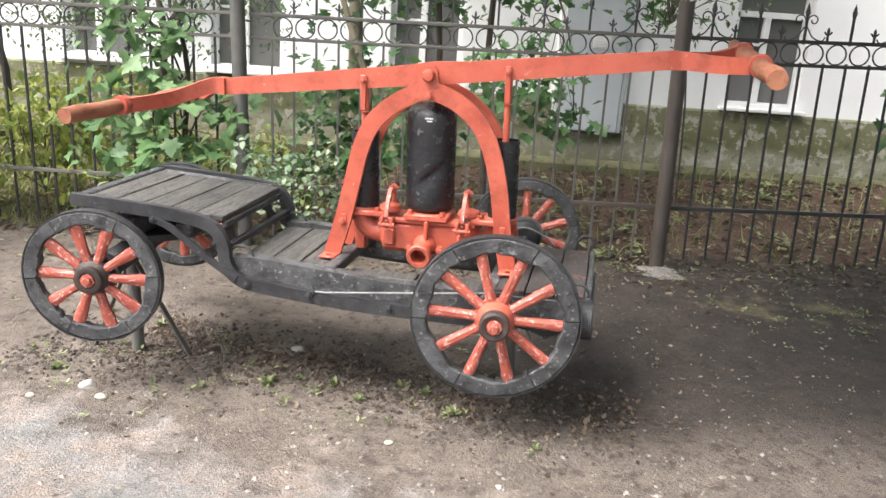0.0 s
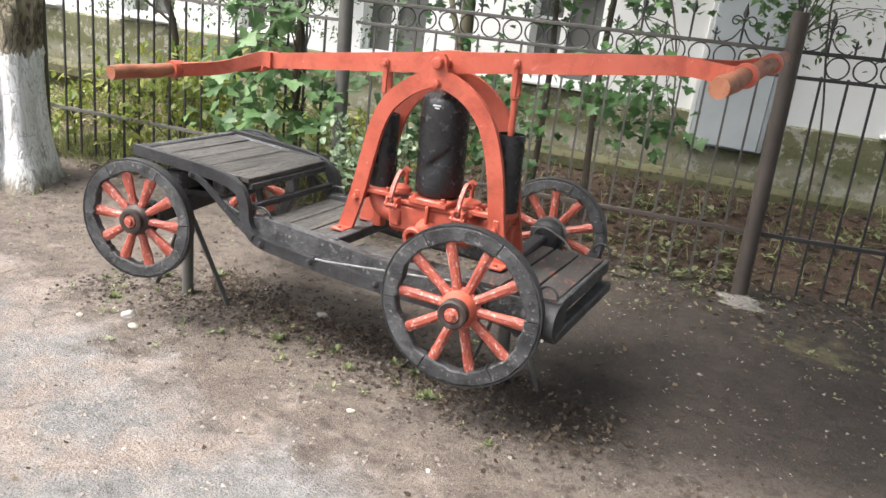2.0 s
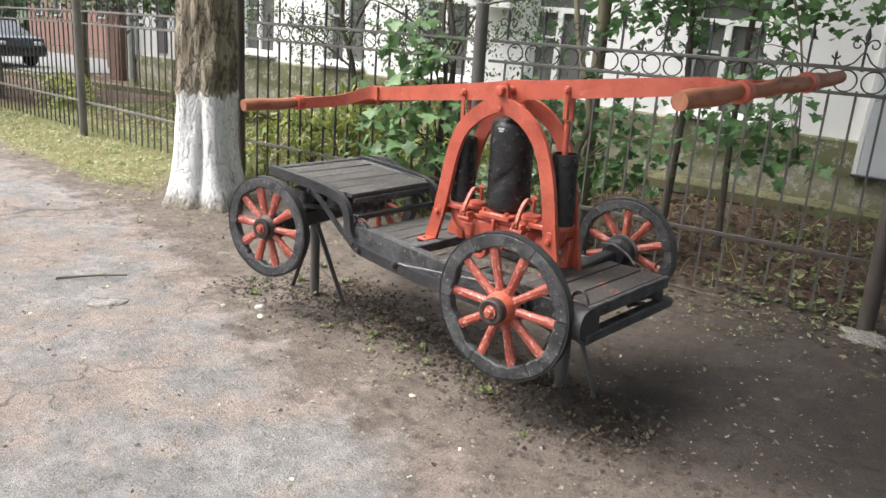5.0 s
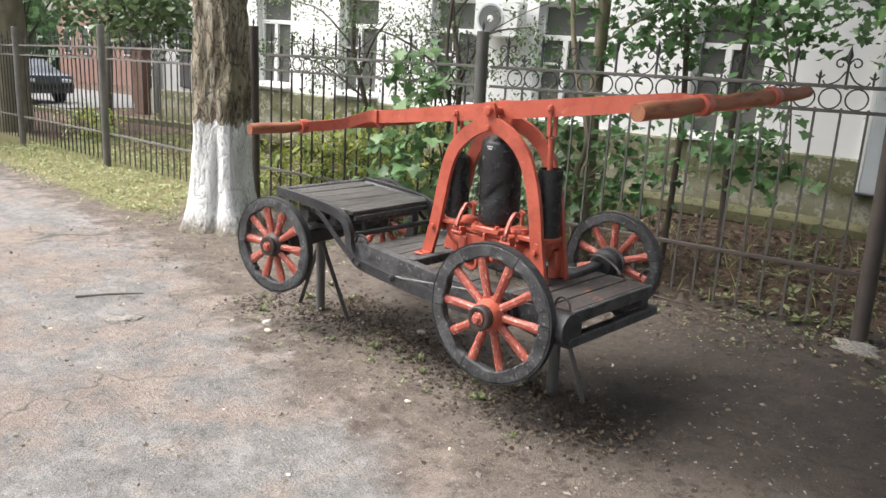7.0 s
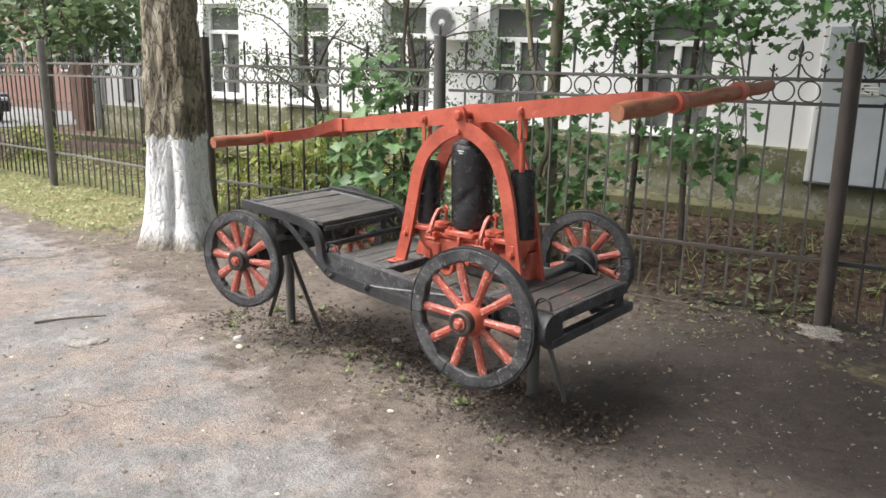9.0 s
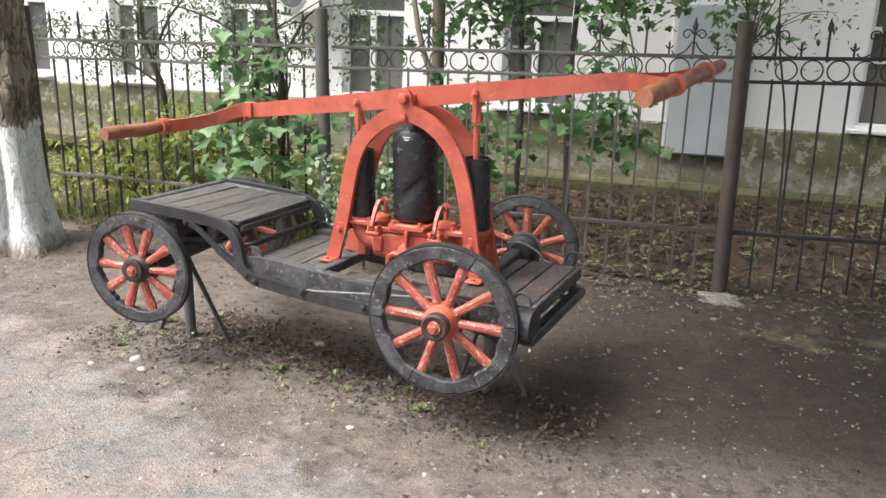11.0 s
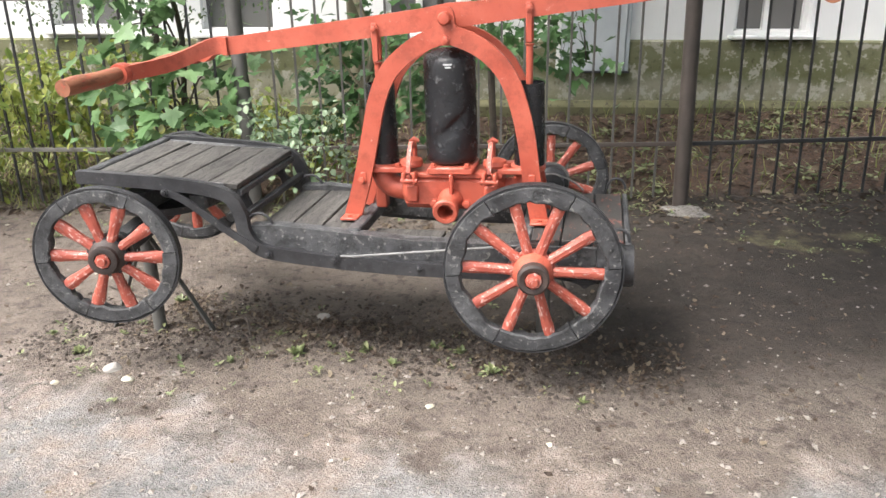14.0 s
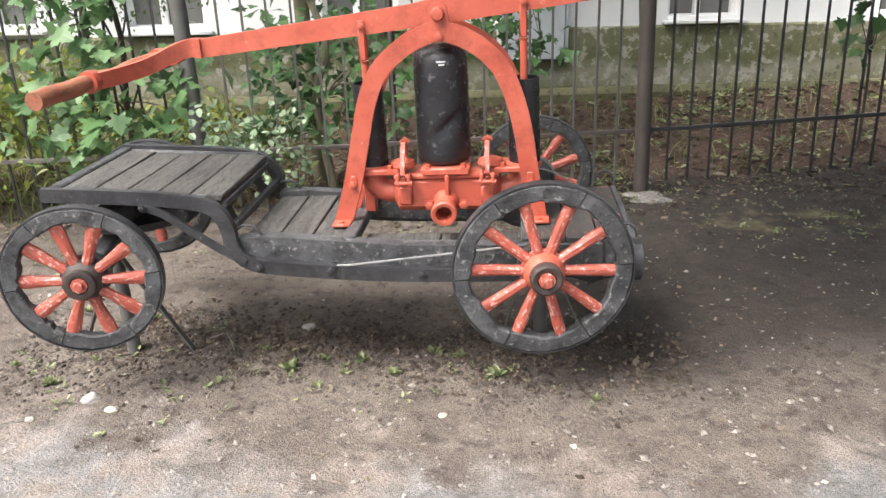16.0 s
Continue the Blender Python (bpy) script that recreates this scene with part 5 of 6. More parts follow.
c = mixed(nt, ramp(nt, n3, ((0.50, (0, 0, 0)), (0.60, (0.6, 0.6, 0.6)))), c, (0.20, 0.19, 0.11))
c = mixed(nt, ramp(nt, n2, ((0.63, (0, 0, 0)), (0.67, (1, 1, 1)))), c, (0.46, 0.43, 0.36))
edge = calc(nt, "ADD", calc(nt, "SUBTRACT", sep.outputs["Z"], 0.02), calc(nt, "MULTIPLY", calc(nt, "SUBTRACT", n1, 0.5), 0.40))
vb = nt.nodes.new("ShaderNodeTexVoronoi")
vb.feature = "DISTANCE_TO_EDGE"
vb.inputs["Scale"].default_value = 10
bent = nt.nodes.new("ShaderNodeVectorMath")
bent.operation = "MULTIPLY_ADD"
bn = nt.nodes.new("ShaderNodeTexNoise")
bn.inputs["Scale"].default_value = 9.0
nt.links.new(v, bn.inputs["Vector"])
nt.links.new(bn.outputs["Color"], bent.inputs[0])
bent.inputs[1].default_value = (0.28, 0.28, 0.40)
nt.links.new(v, bent.inputs[2])
nt.links.new(bent.outputs[0], vb.inputs["Vector"])
plates = ramp(nt, vb.outputs["Distance"], ((0.02, (0, 0, 0)), (0.16, (1, 1, 1))))
c = mixed(nt, ramp(nt, vb.outputs["Distance"], ((0.02, (0.75, 0.75, 0.75)), (0.075, (0, 0, 0)))), c, (0.045, 0.036, 0.027))
lime = ramp(nt, edge, ((0.0, (1, 1, 1)), (0.985, (1, 1, 1)), (1.0, (0, 0, 0))))
streak = noise_of(nt, coords(nt, (9, 9, 1.2), False), 1.6, 6, 0.7)
white = ramp(nt, calc(nt, "MULTIPLY_ADD", streak, 0.5), ((0.38, (0.36, 0.345, 0.32)), (0.46, (0.84, 0.84, 0.825)), (0.7, (0.91, 0.91, 0.895))))
low = calc(nt, "ADD", sep.outputs["Z"], calc(nt, "MULTIPLY", n2, 0.25))
white_sum = [x for x in nt.nodes if x.type == "MATH" and x.operation == "MULTIPLY_ADD"][-1]
nt.links.new(calc(nt, "MULTIPLY", n2, 0.5), white_sum.inputs[2])
white = mixed(nt, ramp(nt, low, ((0.16, (1, 1, 1)), (0.30, (0, 0, 0)))), white, (0.22, 0.19, 0.15))
white = mixed(nt, ramp(nt, vb.outputs["Distance"], ((0.01, (0.5, 0.5, 0.5)), (0.05, (0, 0, 0)))), white, (0.30, 0.28, 0.25))
c = mixed(nt, lime, c, white)
nt.links.new(c, b.inputs["Base Color"])
bump(nt, b, calc(nt, "ADD", calc(nt, "ADD", n1, calc(nt, "MULTIPLY", n2, 0.6)), calc(nt, "MULTIPLY", plates, 0.16)), 0.07, 1.0)
old = tagged(new("old_tree"), "old tree with furrowed bark and a whitewashed trunk", "tree")
TX, TY = -4.56, 0.62
N, ROWS = 120, 130
vs = []
for j in range(ROWS):
    z = -0.12 + 4.9 * (j / (ROWS - 1)) ** 1.25
    r0 = 0.232 + 0.085 * math.exp(-max(z - 0.15, 0) / 0.95) + 0.10 * math.exp(-max(z, 0) / 0.16) - 0.010 * max(z - 1, 0)
    for k in range(N):
        a = 2 * math.pi * k / N
        lobes = 0.045 * math.cos(3 * a + 0.9) + 0.03 * math.cos(5 * a + 2.1)
        lobes *= 0.40 + 0.65 * math.exp(-max(z, 0) / 0.45)
        # deep furrow between the two roots
        turn = (a - 5.50 + math.pi) % (2 * math.pi) - math.pi
        lobes -= 0.085 * math.exp(-(turn / 0.15) ** 2) * min(1, max(0, (1.55 - z) / 0.9)) - 0.03 * math.exp(-((abs(turn) - 0.42) / 0.22) ** 2) * math.exp(-max(z, 0) / 0.5)
        px, py = math.cos(a), math.sin(a)
        rough_bark = noise.fractal(Vector((px * 2.6, py * 2.6, z * 1.7)), 0.8, 2.1, 5) + (0.7 if z > 1.0 else 0.35) * noise.noise(Vector((px * 6, py * 6, z * 5)))
        deep = 0.034 if z > 1.0 else 0.020
        scar = -0.07 * math.exp(-(((a - 5.75 + math.pi) % (2 * math.pi) - math.pi) / 0.30) ** 2 - ((z - 1.50) / 0.20) ** 2)
        r = r0 + lobes + deep * rough_bark + scar
        vs.append((r * px + 0.012 * z, r * py, z))
fs = [(j * N + k, j * N + (k + 1) % N, (j + 1) * N + (k + 1) % N, (j + 1) * N + k) for j in range(ROWS - 1) for k in range(N)]
part("trunk", Shape().add(vs, fs), BARK, old, angle=80)
cs = [(rng.uniform(-2.2, 2.2), rng.uniform(-1.2, 2.4), rng.uniform(5.4, 8.5)) for _ in range(34)]
for tip in cs[:9]:
    line = smooth_line([(0.05, 0, 4.6), (tip[0] * 0.4, tip[1] * 0.4, 5.3), tip], 5)
    part("limb", Shape().tube(line, [0.16 - 0.14 * i / (len(line) - 1) for i in range(len(line))], 10), OLIVE_BARK, old)
o = new("crown", leaves("crown", ROUGH_V, ROUGH_F, clump(rng, cs, 26, (0.35, 0.35, 0.25), 0.13), MAPLE))
o.parent = old
old.matrix_world = pose(TX, TY, 0)


# ---- behind the left end: wing, gate, street ----
GREYWALL = worn("grey_rendered_wall", (0.40, 0.41, 0.42), (0.50, 0.50, 0.50), (0.33, 0.33, 0.32), 1.2, 0.7, 0.85)
BRICKRED = worn("old_red_brick_wall", (0.20, 0.115, 0.092), (0.27, 0.165, 0.135), (0.30, 0.25, 0.22), 1.5, 0.62, 0.85)
RUST = worn("brown_rusty_gate_post", (0.085, 0.045, 0.032), (0.14, 0.075, 0.052), (0.10, 0.05, 0.04), 4, 0.62, 0.8)
ZINC = worn("grey_zinc_pipe", (0.30, 0.31, 0.32), (0.40, 0.41, 0.41), (0.22, 0.22, 0.22), 5, 0.7, 0.5, metal=0.3)
wing = tagged(new("building_wing"), "projecting grey rendered wing of the building", "building")
part("wall", Shape().box((-17.15, 7.95, 3.4), (2.48, 3.4, 6.0), 0.01), GREYWALL, wing)
part("plinth", Shape().box((-17.15, 7.92, 0.35), (2.54, 3.46, 0.95), 0.02), PLINTH, wing)
part("roof", Shape().box((-17.15, 7.95, 6.52), (2.9, 3.9, 0.12), 0.02), METAL_GREY, wing)
# flat plate on the wall, a recess's shade given by its dark colour
part("recess", Shape().box((-16.5, 6.235, 2.0), (0.5, 0.03, 2.1), 0.01), DARKROOM, wing, "dark narrow window recess")
dp = tagged(new("downpipe"), "grey zinc downpipe on the corner of the wing", "downpipe")
part("pipe", Shape().tube([(-17.95, 6.13, 0.2), (-17.95, 6.13, 6.0)], 0.09, 14), ZINC, dp)
for z in (1.2, 3.2):
    part("bracket", Shape().lathe([(0.10, -0.02), (0.11, -0.02), (0.11, 0.02), (0.10, 0.02)], 14, Matrix.Translation((-17.95, 6.13, z))), ZINC, dp)
gp = tagged(new("gate_pillar"), "rusty brown gate pillar with a dark cap", "gate pillar", "gate pillars")
part("shaft", Shape().box((0, 0, 0.98), (0.66, 0.66, 1.96), 0.02), RUST, gp)
part("cap", Shape().box((0, 0, 2.04), (0.82, 0.82, 0.16), 0.05), FENCE_IRON, gp)
gp.matrix_world = pose(-20.5, 7.1, 0)
copy_thing(gp, pose(-25.5, 9.2, 0))
house = tagged(new("brick_house"), "far red brick house beyond the street", "house")
part("wall", Shape().box((-46, 20, 3.2), (16, 8, 6.4), 0.02), BRICKRED, house)
part("roof", Shape().add([(-54.5, 15.5, 6.4), (-37.5, 15.5, 6.4), (-37.5, 24.5, 6.4), (-54.5, 24.5, 6.4), (-54.5, 20, 9.0), (-37.5, 20, 9.0)],
                         [(0, 1, 5, 4), (2, 3, 4, 5), (1, 2, 5), (3, 0, 4), (3, 2, 1, 0)]), METAL_GREY, house)
for k in range(5):
    wn = part("window", Shape().box((-52 + 3.1 * k, 15.97, 2.6), (1.1, 0.10, 1.7), 0.02), WHITE_FRAME, house)
    part("pane", Shape().box((-52 + 3.1 * k, 15.91, 2.6), (0.9, 0.03, 1.5), 0), GLASS, wn)
house.matrix_world = pose(0, 0, 0)
STREET = worn("pale_street_asphalt", (0.12, 0.119, 0.117), (0.17, 0.168, 0.165), (0.09, 0.09, 0.09), 0.6, 0.66, 0.85)
tagged(part("road", Shape().box((-40, 8.5, 0.012), (34, 6, 0.03), 0.01), STREET), "pale asphalt street beyond the gate", "road", kind="structure")

CARPAINT, nt, b = base("black_car_paint", 0.2)
b.inputs["Base Color"].default_value = (0.012, 0.013, 0.016, 1)
b.inputs["Coat Weight"].default_value = 0.6
RUBBER = worn("tyre_rubber", (0.018, 0.018, 0.018), (0.03, 0.03, 0.03), (0.05, 0.05, 0.05), 8, 0.7, 0.8)
car = tagged(new("parked_car"), "black saloon car parked beyond the fence", "car")
side = [(-2.1, 0.35), (-2.15, 0.70), (-1.95, 0.88), (-1.15, 0.98), (-0.55, 1.42), (0.75, 1.44), (1.45, 1.02), (2.05, 0.92), (2.15, 0.55), (2.1, 0.35)]
vs = []
for y, ins in ((-0.86, 0.0), (-0.80, 0.0), (0.80, 0.0), (0.86, 0.0)):
    for x, z in side:
        yy = y * (0.80 if z > 1.2 else 1.0)
        vs.append((x, yy, z))
n = len(side)
fs = [(j * n + k, j * n + (k + 1) % n, (j + 1) * n + (k + 1) % n, (j + 1) * n + k) for j in range(3) for k in range(n)] + [tuple(range(n)), tuple(3 * n + k for k in reversed(range(n)))]
part("body", Shape().add(vs, fs), CARPAINT, car)
for s in (-1, 1):
    g = Shape().add([(-0.95, s * 0.862, 1.02), (1.20, s * 0.862, 1.03), (0.70, s * 0.70, 1.38), (-0.50, s * 0.70, 1.37)], [(0, 1, 2, 3)])
    part("side_window", g, GLASS, car)
    for x in (-1.35, 1.35):
        wl = part("wheel", Shape().lathe([(0.20, -0.09), (0.31, -0.09), (0.32, 0), (0.31, 0.09), (0.20, 0.10)], 24, Matrix.Translation((x, s * 0.80, 0.32)) @ turned((0, s, 0))), RUBBER, car)
        part("rim", Shape().lathe([(0.20, 0.085), (0.19, 0.10), (0.05, 0.09)], 20, Matrix.Translation((x, s * 0.80, 0.32)) @ turned((0, s, 0))), ZINC, wl)
    part("headlight", Shape().box((2.08, s * 0.62, 0.76), (0.10, 0.34, 0.13), 0.03), WHITE_FRAME, car, "clear headlight")
car.matrix_world = pose(-27.4, 5.4, 0.01, 0, 0, 14)

# outdoor unit of an air conditioner
ac = tagged(new("air_conditioner"), "white outdoor air conditioner unit on the wall", "air conditioner")
part("case", Shape().box((0, 0, 0), (0.82, 0.28, 0.56), 0.02), WHITE_FRAME, ac)
m = Matrix.Translation((-0.10, -0.142, 0)) @ turned((0, -1, 0))
part("fan_shroud", Shape().lathe([(0.235, 0.0), (0.24, 0.012), (0.215, 0.014), (0.21, 0.002)], 32, m), METAL_GREY, ac)
part("fan_opening", Shape().lathe([(0.208, 0.0), (0.208, 0.004), (0.05, 0.004)], 32, m), PIPE_GREY, ac, "dark fan opening")
part("fan_hub", Shape().lathe([(0.055, 0.0), (0.055, 0.012), (0.04, 0.016)], 20, m), WHITE_FRAME, ac)
for k in range(5):
    r = 0.08 + 0.03 * k
    part("grille_ring", Shape().tube([(-0.10 + r * math.cos(a), -0.158, r * math.sin(a)) for a in (2 * math.pi * q / 24 for q in range(25))], 0.003, 5, False), METAL_GREY, ac)
for s in (-1, 1):
    part("bracket", Shape().box((s * 0.28, 0.02, -0.30), (0.04, 0.34, 0.04), 0.004), ZINC, ac)
ac.matrix_world = STAND @ pose(-4.42, FY - 0.17, 2.10) @ Matrix.Scale(0.76, 4)

low = tagged(part("low_wall", Shape().box((0, 0, 0.05), (16.0, 0.22, 0.16), 0.02), FOOTING), "low dark kerb wall along the street", "low wall")
low.matrix_world = pose(-21.5, 4.6, 0, 0, 0, 10)
tree("old_trunk_tree", "thick mossy trunk beyond the fence", "tree", [([(-15.6, 2.0, 0), (-15.5, 2.0, 2.0), (-15.6, 1.95, 5.5)], 0.32, 0.26)], OVAL_V, OVAL_F, [], MAPLE_SHADED, OLIVE_BARK)

# trees beyond the far end of the fence
for x, y, h, cr in ((-13.5, 5.6, 4.5, 1.0), (-17.5, 2.8, 5.0, 2.0), (-22.5, 7.8, 6, 2.4), (-15.5, -1.2, 6, 1.6), (-29, 12, 8, 3.5), (-27, 1.5, 7, 3.0)):
    cs = [(x + rng.gauss(0, cr * 0.55), y + rng.gauss(0, cr * 0.55), rng.uniform(2.0, h)) for _ in range(46)]
    tree("street_tree", "leafy dark green tree beyond the far fence", "tree", [([(x, y, 0), (x + 0.1, y, 1.6), (x, y + 0.1, h * 0.8)], 0.13, 0.05)] + twiggy(rng, (x + 0.05, y, 1.7), cs[:10], 0.03), ROUGH_V, ROUGH_F,
         clump(rng, cs, 42, (0.34, 0.34, 0.26), 0.17), MAPLE_SHADED, TWIG, "street trees")
cs = [(-12.6 + rng.gauss(0, 1.3), 3.0 + rng.gauss(0, 0.5), rng.uniform(2.0, 4.2)) for _ in range(60)]
tree("maple_tree", "leafy maple with a low crown beyond the fence", "tree", [([(-12.15, 2.55, 0), (-12.1, 2.6, 1.4), (-12.3, 2.8, 3.6)], 0.075, 0.04)] + twiggy(rng, (-12.15, 2.65, 1.9), cs[:12], 0.014), ROUGH_V, ROUGH_F,
     clump(rng, cs, 64, (0.30, 0.26, 0.18), 0.13), CHERRY, TWIG)
pl = []
for k in range(5200):
    a, d = rng.uniform(0.15, 6.9), rng.uniform(70, 110)
    pl.append((d * math.cos(a), d * math.sin(a), abs(rng.gauss(0, 6.0)), rng.uniform(0, 6.28), rng.gauss(0, 0.6), rng.gauss(0, 0.6), rng.uniform(3, 6)))
tagged(new("far_woods", leaves("far_woods", ROUGH_V, ROUGH_F, pl, MAPLE_SHADED)), "distant belt of dark green trees", "woods", kind="stuff")

# ---- ground cover ----
CONCRETE = worn("broken_concrete", (0.14, 0.13, 0.118), (0.25, 0.235, 0.215), (0.06, 0.05, 0.042), 12, 0.52, 0.9)
SHRED_V = np.array([(0, 0, 0), (0.25, 0.3, 0.06), (0.55, 0.22, -0.04), (1, 0.1, 0.12), (0.8, -0.2, 0.02), (0.35, -0.35, 0.1)])
SHRED_F = [(0, 1, 5), (1, 2, 5), (2, 4, 5), (2, 3, 4)]


def scatter(n, area, ok=None):
    out = []
    while len(out) < n:
        x, y = rng.uniform(area[0], area[1]), rng.uniform(area[2], area[3])
        if ok is None or rng.random() < ok(x, y):
            out.append((x, y, ground_z(x, y)))
    return out


def in_yard(rows):
    out = []
    for x, y, z in rows:
        x, y, _ = askew(x, y, 0)
        out.append((x, y, ground_z(x, y)))
    return out


pl = [(x, y, z - 0.01, rng.uniform(0, 6.28), rng.uniform(0.5, 1.4), rng.uniform(-1, 1), rng.uniform(0.06, 0.17)) for x, y, z in scatter(9000, (-13, -4.2, -0.4, 6.0), lambda x, y: grass_at(x, y) ** 1.5)]
pl += [(x, y, z - 0.01, rng.uniform(0, 6.28), rng.uniform(0.5, 1.4), rng.uniform(-1, 1), rng.uniform(0.08, 0.26)) for x, y, z in in_yard(scatter(6000, (-7, 5, 2.2, 6.0), lambda x, y: (1.0 if x < -2.8 else 0.10) * (0.25 + 0.6 * max(0, fbm(x, y, 0.9, 2)))))]
tagged(new("grass", leaves("grass", BLADE_V, BLADE_F, pl, BLADE)), "thin yellow-green grass along the fence", "grass", kind="stuff")


def weedy(x, y):
    """Weeds gather in the shelter of the cart and along the fence."""
    a = math.exp(-((y + 0.35) / 0.3) ** 2) * step01(x, -2.6, -1.8) * step01(-x, -0.6, 0.0) * 0.9
    c = math.exp(-((y - fence_y(x) + 0.15) / 0.5) ** 2) * 0.8
    d = 0.35 * step01(-x, 2.2, 4.0) * math.exp(-((y - 0.1) / 0.5) ** 2)
    e = 1.0 * step01(x, 0.7, 1.6) * math.exp(-((y - 1.25) / 0.4) ** 2)
    return min(1, max(a, c, d, e) * (0.35 + max(0, fbm(x, y, 2.2, 9)) * 1.6))


pl = []
for x, y, z in scatter(700, (-4.5, 4.6, -1.3, 2.6), weedy):
    n, sz = rng.randint(3, 6), rng.uniform(0.012, 0.034)
    for k in range(n):
        pl.append((x + rng.gauss(0, 0.012), y + rng.gauss(0, 0.012), z + rng.uniform(0, sz * 0.9), 6.28 * k / n + rng.uniform(-0.4, 0.4), rng.uniform(0.0, 0.8), rng.gauss(0, 0.3), sz * rng.uniform(0.7, 1.2)))
for x, y, z in in_yard(scatter(330, (-0.5, 6, 2.2, 5.6), lambda x, y: max(0, fbm(x, y, 1.2, 5)) + 0.1)):
    n, sz = rng.randint(4, 6), rng.uniform(0.03, 0.08)
    for k in range(n):
        pl.append((x + rng.gauss(0, 0.03), y + rng.gauss(0, 0.03), z + rng.uniform(0.01, sz), 6.28 * k / n, rng.uniform(-0.1, 0.7), rng.gauss(0, 0.3), sz * rng.uniform(0.7, 1.2)))
tagged(new("small_weeds", leaves("small_weeds", OVAL_V, OVAL_F, pl, SEEDLING)), "small dusty green weeds scattered on bare earth", "weeds", kind="stuff")
pl = []
for x, y, z in scatter(2600, (-12, -4.4, -0.3, 3.4), lambda x, y: grass_at(x, y)):
    n, sz = rng.randint(3, 6), rng.uniform(0.022, 0.06)
    for k in range(n):
        pl.append((x + rng.gauss(0, 0.03), y + rng.gauss(0, 0.03), z + rng.uniform(0.01, sz), 6.28 * k / n + rng.uniform(-0.4, 0.4), rng.uniform(-0.1, 0.7), rng.gauss(0, 0.3), sz * rng.uniform(0.7, 1.2)))
tagged(new("verge_weeds", leaves("verge_weeds", OVAL_V, OVAL_F, pl, WEED)), "yellow-green low weeds growing through the grass verge", "weeds", kind="stuff")
pl = [(x, y, z + 0.004, rng.uniform(0, 6.28), rng.gauss(0, 0.25), rng.gauss(0, 0.4), 0.008 + rng.random() ** 2 * 0.030) for x, y, z in scatter(5200, (-6, 3.6, -2.4, 2.3), lambda x, y: 0.10 + 0.90 * step01(y, -1.0, -0.2) * (0.3 + max(0, fbm(x, y, 1.5, 4))))]
for x, y, z in scatter(2200, (-1.9, 0.6, -0.8, 0.3), lambda x, y: math.exp(-((y + 0.25 + 0.12 * x) / 0.22) ** 2) * (0.3 + max(0, fbm(x, y, 3, 8)))):
    pl.append((x, y, z + 0.008, rng.uniform(0, 6.28), rng.gauss(0.2, 0.35), rng.gauss(0, 0.5), rng.uniform(0.010, 0.034)))
tagged(new("fallen_leaves", leaves("fallen_leaves", SHRED_V, SHRED_F, pl, LITTER)), "dry brown leaf litter on the earth", "leaf litter", kind="stuff")
pl = [(x, y, z + 0.006, rng.uniform(0, 6.28), rng.gauss(0, 0.3), rng.gauss(0, 0.4), 0.008 + rng.random() ** 3 * 0.026) for x, y, z in scatter(260, (-5, 3.6, -2.4, 2.3))]
tagged(new("pale_chips", leaves("pale_chips", SHRED_V, SHRED_F, pl, CHIP)), "pale petals and chips strewn on the earth", "litter", kind="stuff")
pl = [(x, y, z + 0.01, rng.uniform(0, 6.28), rng.gauss(0, 0.3), rng.gauss(0, 0.5), rng.uniform(0.03, 0.11)) for x, y, z in in_yard(scatter(7000, (-7, 6, 2.1, 6.2)))]
pl += [(x, y, z + 0.008, rng.uniform(0, 6.28), rng.gauss(0, 0.3), rng.gauss(0, 0.5), rng.uniform(0.02, 0.06)) for x, y, z in scatter(1500, (-1.5, 5, 1.0, 2.5), lambda x, y: math.exp(-((y - fence_y(x) + 0.1) / 0.45) ** 2))]
tagged(new("yard_litter", leaves("yard_litter", OVAL_V, OVAL_F, pl, LITTER)), "thick brown leaf litter behind the fence", "leaf litter", kind="stuff")

GRIT = worn("loose_grit", (0.16, 0.14, 0.12), (0.30, 0.27, 0.24), (0.10, 0.085, 0.07), 12, 0.62, 0.9)
OCT = [(1, 0, 0), (0, 1, 0), (-1, 0, 0), (0, -1, 0), (0, 0, 1), (0, 0, -1)]
OCF = [(0, 1, 4), (1, 2, 4), (2, 3, 4), (3, 0, 4), (1, 0, 5), (2, 1, 5), (3, 2, 5), (0, 3, 5)]
pl = [(x, y, z, rng.uniform(0, 6.28), rng.gauss(0, 0.3), rng.gauss(0, 0.4), min(0.02, 0.0035 + rng.expovariate(260))) for x, y, z in scatter(9000, (-5.5, 3.4, -2.6, 2.1), lambda x, y: 0.12 + 0.88 * step01(-y, 0.2, 1.0))]
tagged(new("gravel", leaves("gravel", np.array(OCT) * np.array((1, 0.75, 0.5)), OCF, pl, GRIT)), "fine loose grit on the ground", "gravel", kind="stuff")
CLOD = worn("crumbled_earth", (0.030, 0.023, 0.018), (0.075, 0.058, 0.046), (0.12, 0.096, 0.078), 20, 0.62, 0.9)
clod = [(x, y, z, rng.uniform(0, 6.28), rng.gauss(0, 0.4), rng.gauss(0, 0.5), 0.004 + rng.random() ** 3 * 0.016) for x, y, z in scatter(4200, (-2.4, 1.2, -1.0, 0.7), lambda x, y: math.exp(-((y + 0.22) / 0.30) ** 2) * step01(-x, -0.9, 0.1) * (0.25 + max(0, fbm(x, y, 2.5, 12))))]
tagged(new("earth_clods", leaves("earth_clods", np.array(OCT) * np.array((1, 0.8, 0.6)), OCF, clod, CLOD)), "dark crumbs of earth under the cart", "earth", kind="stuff")


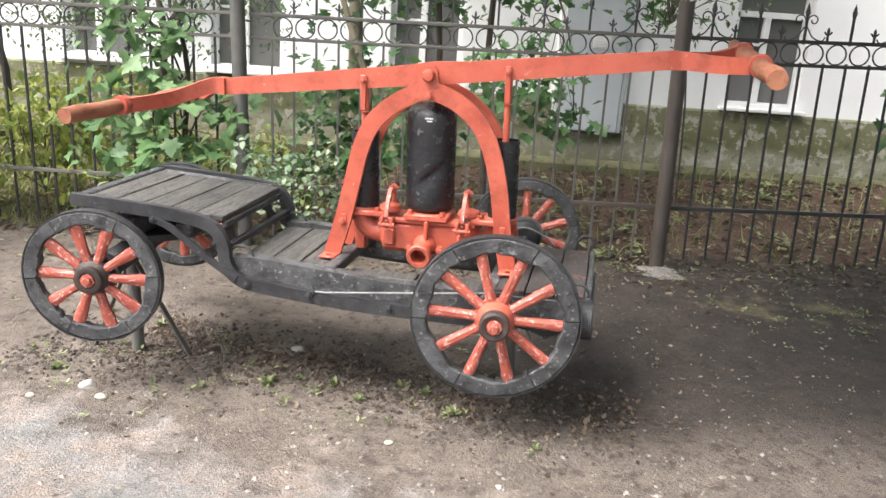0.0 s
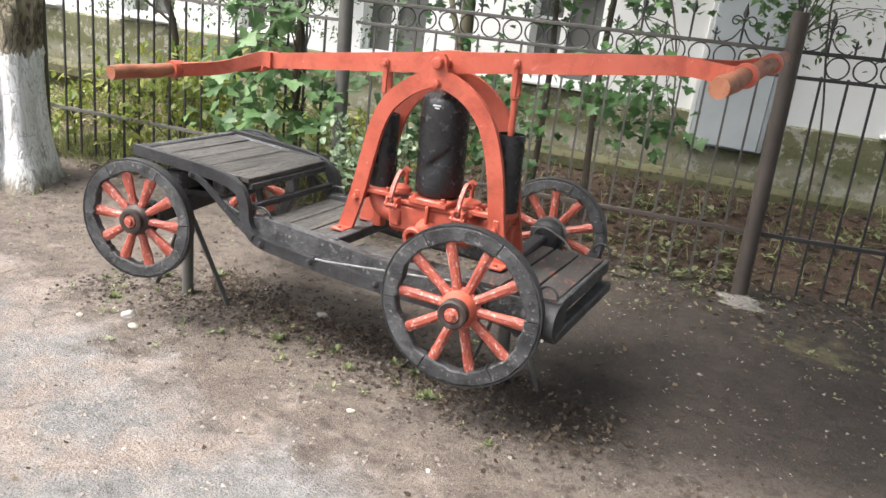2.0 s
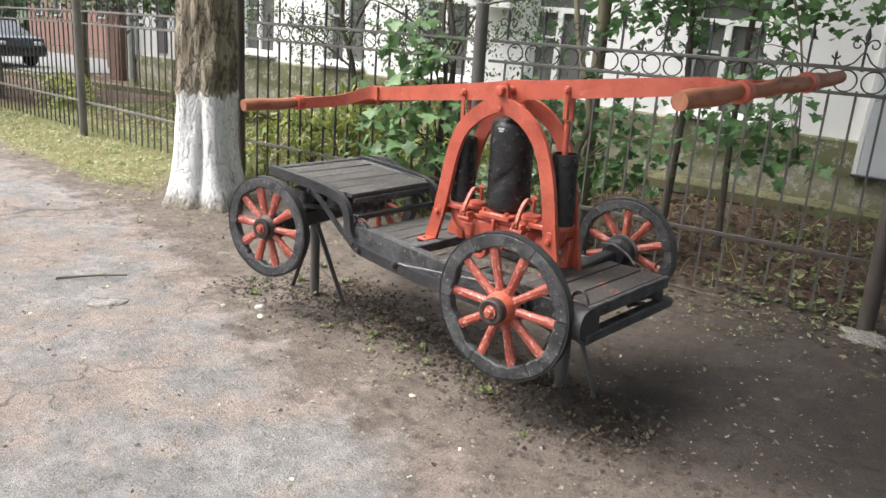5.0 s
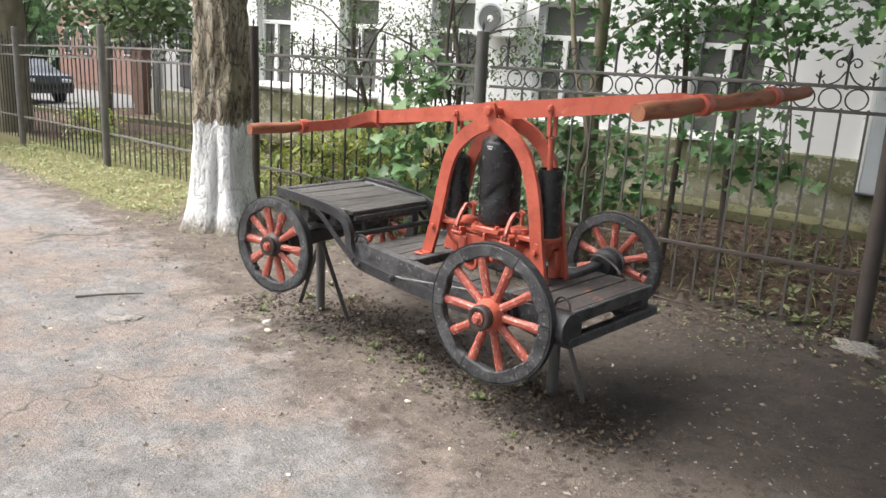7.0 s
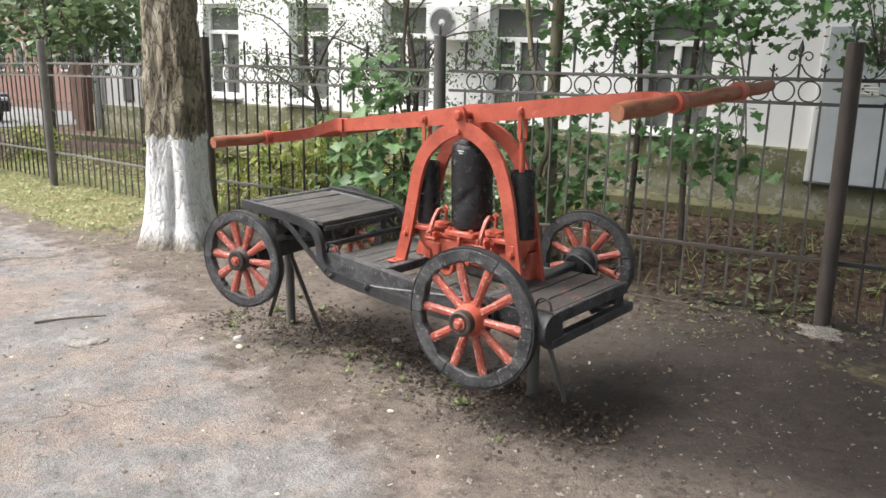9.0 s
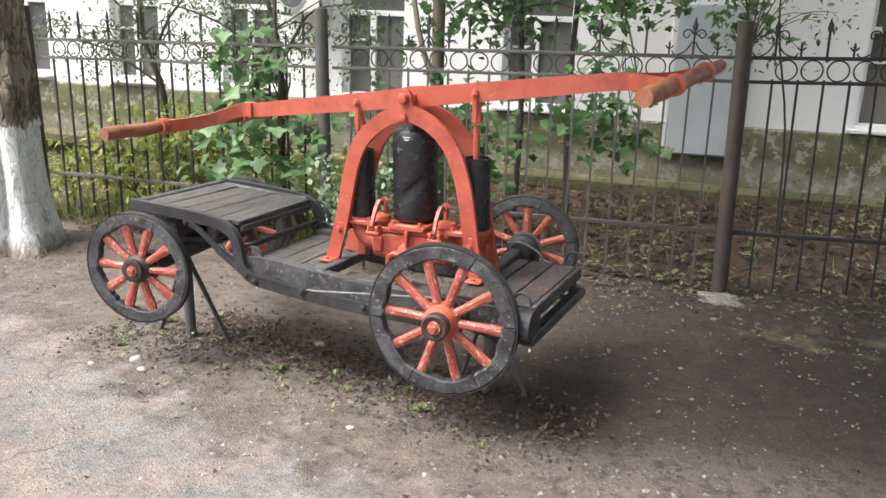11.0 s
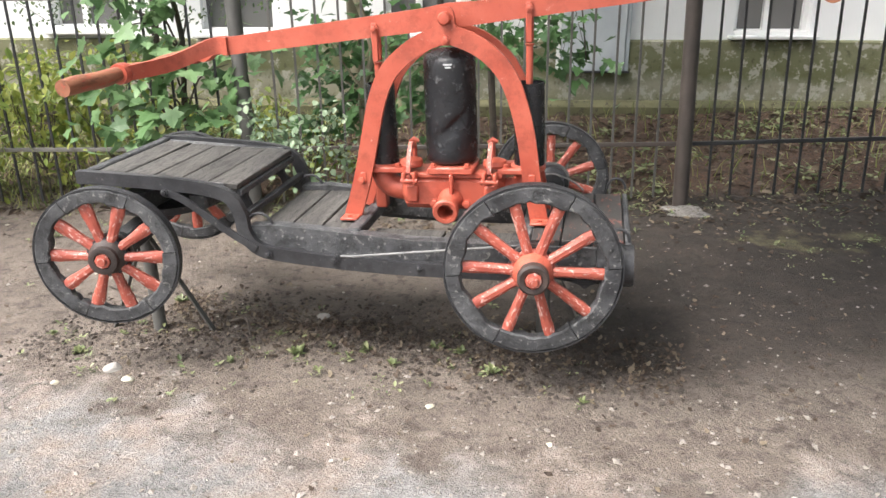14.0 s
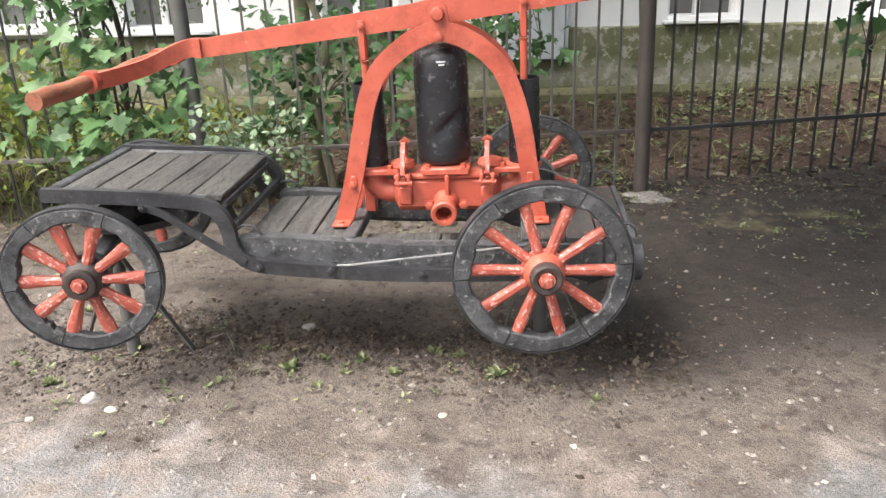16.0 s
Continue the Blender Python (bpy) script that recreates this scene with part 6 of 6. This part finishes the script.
def stone(x, y, r, flat, material, name, label, cat, uneven=0.3):
    bm = bmesh.new()
    bmesh.ops.create_icosphere(bm, subdivisions=3, radius=1)
    for v in bm.verts:
        v.co *= 1 + uneven * noise.fractal(v.co * 1.2 + Vector((x * 7, y * 7, 0)), 1, 2, 3)
        v.co = Vector((v.co.x * r, v.co.y * r * 0.8, v.co.z * r * flat))
    me = bpy.data.meshes.new(name)
    bm.to_mesh(me)
    bm.free()
    me.materials.append(material)
    me.polygons.foreach_set("use_smooth", [True] * len(me.polygons))
    o = tagged(new(name, me), label, cat)
    o.matrix_world = pose(x, y, ground_z(x, y) + r * flat * 0.35)
    return o


stone(-1.675, -0.70, 0.026, 0.5, CHIP, "white_stone", "small white stone on the earth", "stone")
stone(-0.372, -0.735, 0.018, 0.5, CHIP, "white_stone", "tiny white pebble on the earth", "stone")
stone(-1.97, -0.77, 0.018, 0.5, CHIP, "white_stone", "small pale stone beside the asphalt", "stone")
stone(-2.41, -1.28, 0.12, 0.05, CONCRETE, "flat_stone", "flat pale slab fragment lying on the asphalt", "stone", 0.6)
stone(-1.80, -0.62, 0.04, 0.6, STONE, "grey_stone", "rounded brown-grey stone in the earth", "stone")
stone(-1.06, 0.0, 0.030, 0.6, STONE, "grey_stone", "grey stone under the cart", "stone")
pad = stone(0.82, 1.99, 0.15, 0.15, CONCRETE, "concrete_pad", "broken concrete pad round a fence post", "concrete", 0.75)


def rosette(x, y, n, size):
    pl = [(rng.gauss(0, size * 0.12), rng.gauss(0, size * 0.12), 0.003, 6.28 * k / n * 2 + rng.uniform(-0.4, 0.4), rng.uniform(0.25, 1.15), rng.gauss(0, 0.3), size * rng.uniform(0.65, 1.1)) for k in range(2 * n)]
    o = tagged(new("weed_plant", leaves("weed_plant", OVAL_V, OVAL_F, pl, SEEDLING)), "low broad-leaved green weed on bare earth", "weed", "weeds by the cart")
    o.matrix_world = pose(x, y, ground_z(x, y))


for x, y, n, size in ((-1.05, -0.38, 9, 0.055), (-0.33, -0.27, 7, 0.042), (-0.17, -0.43, 6, 0.05), (-1.87, 0.09, 9, 0.05), (-2.1, -0.1, 8, 0.045), (-0.75, -0.30, 6, 0.05), (-2.05, -0.5, 7, 0.045), (-0.45, -0.25, 6, 0.045), (-1.32, -0.48, 5, 0.034), (-0.9, -0.52, 4, 0.03), (-0.6, -0.42, 5, 0.036), (-1.2, -0.22, 5, 0.04), (0.2, -0.62, 5, 0.034), (-2.3, -0.35, 5, 0.036), (-1.95, -0.3, 4, 0.03), (-2.25, 0.2, 6, 0.04)):
    rosette(x, y, n, size)
for pts, r in (([(-2.99, -1.35, 0.014), (-2.90, -1.16, 0.02), (-2.81, -0.97, 0.014)], 0.009), ([(-1.50, -0.11, 0.01), (-1.40, -0.14, 0.045), (-1.33, -0.25, 0.012)], 0.007), ([(-2.4, 0.25, 0.01), (-2.1, 0.1, 0.015), (-1.95, 0.05, 0.01)], 0.006),
               ([(0.1, 1.9, 0.02), (-0.2, 1.85, 0.05), (-0.6, 1.95, 0.02)], 0.008)):
    line = smooth_line(pts, 4)
    tagged(part("twig", Shape().tube(line, [r * (1 - 0.5 * i / len(line)) for i in range(len(line))], 7), TWIG), "dry brown twig lying on the ground", "twig", "twigs")
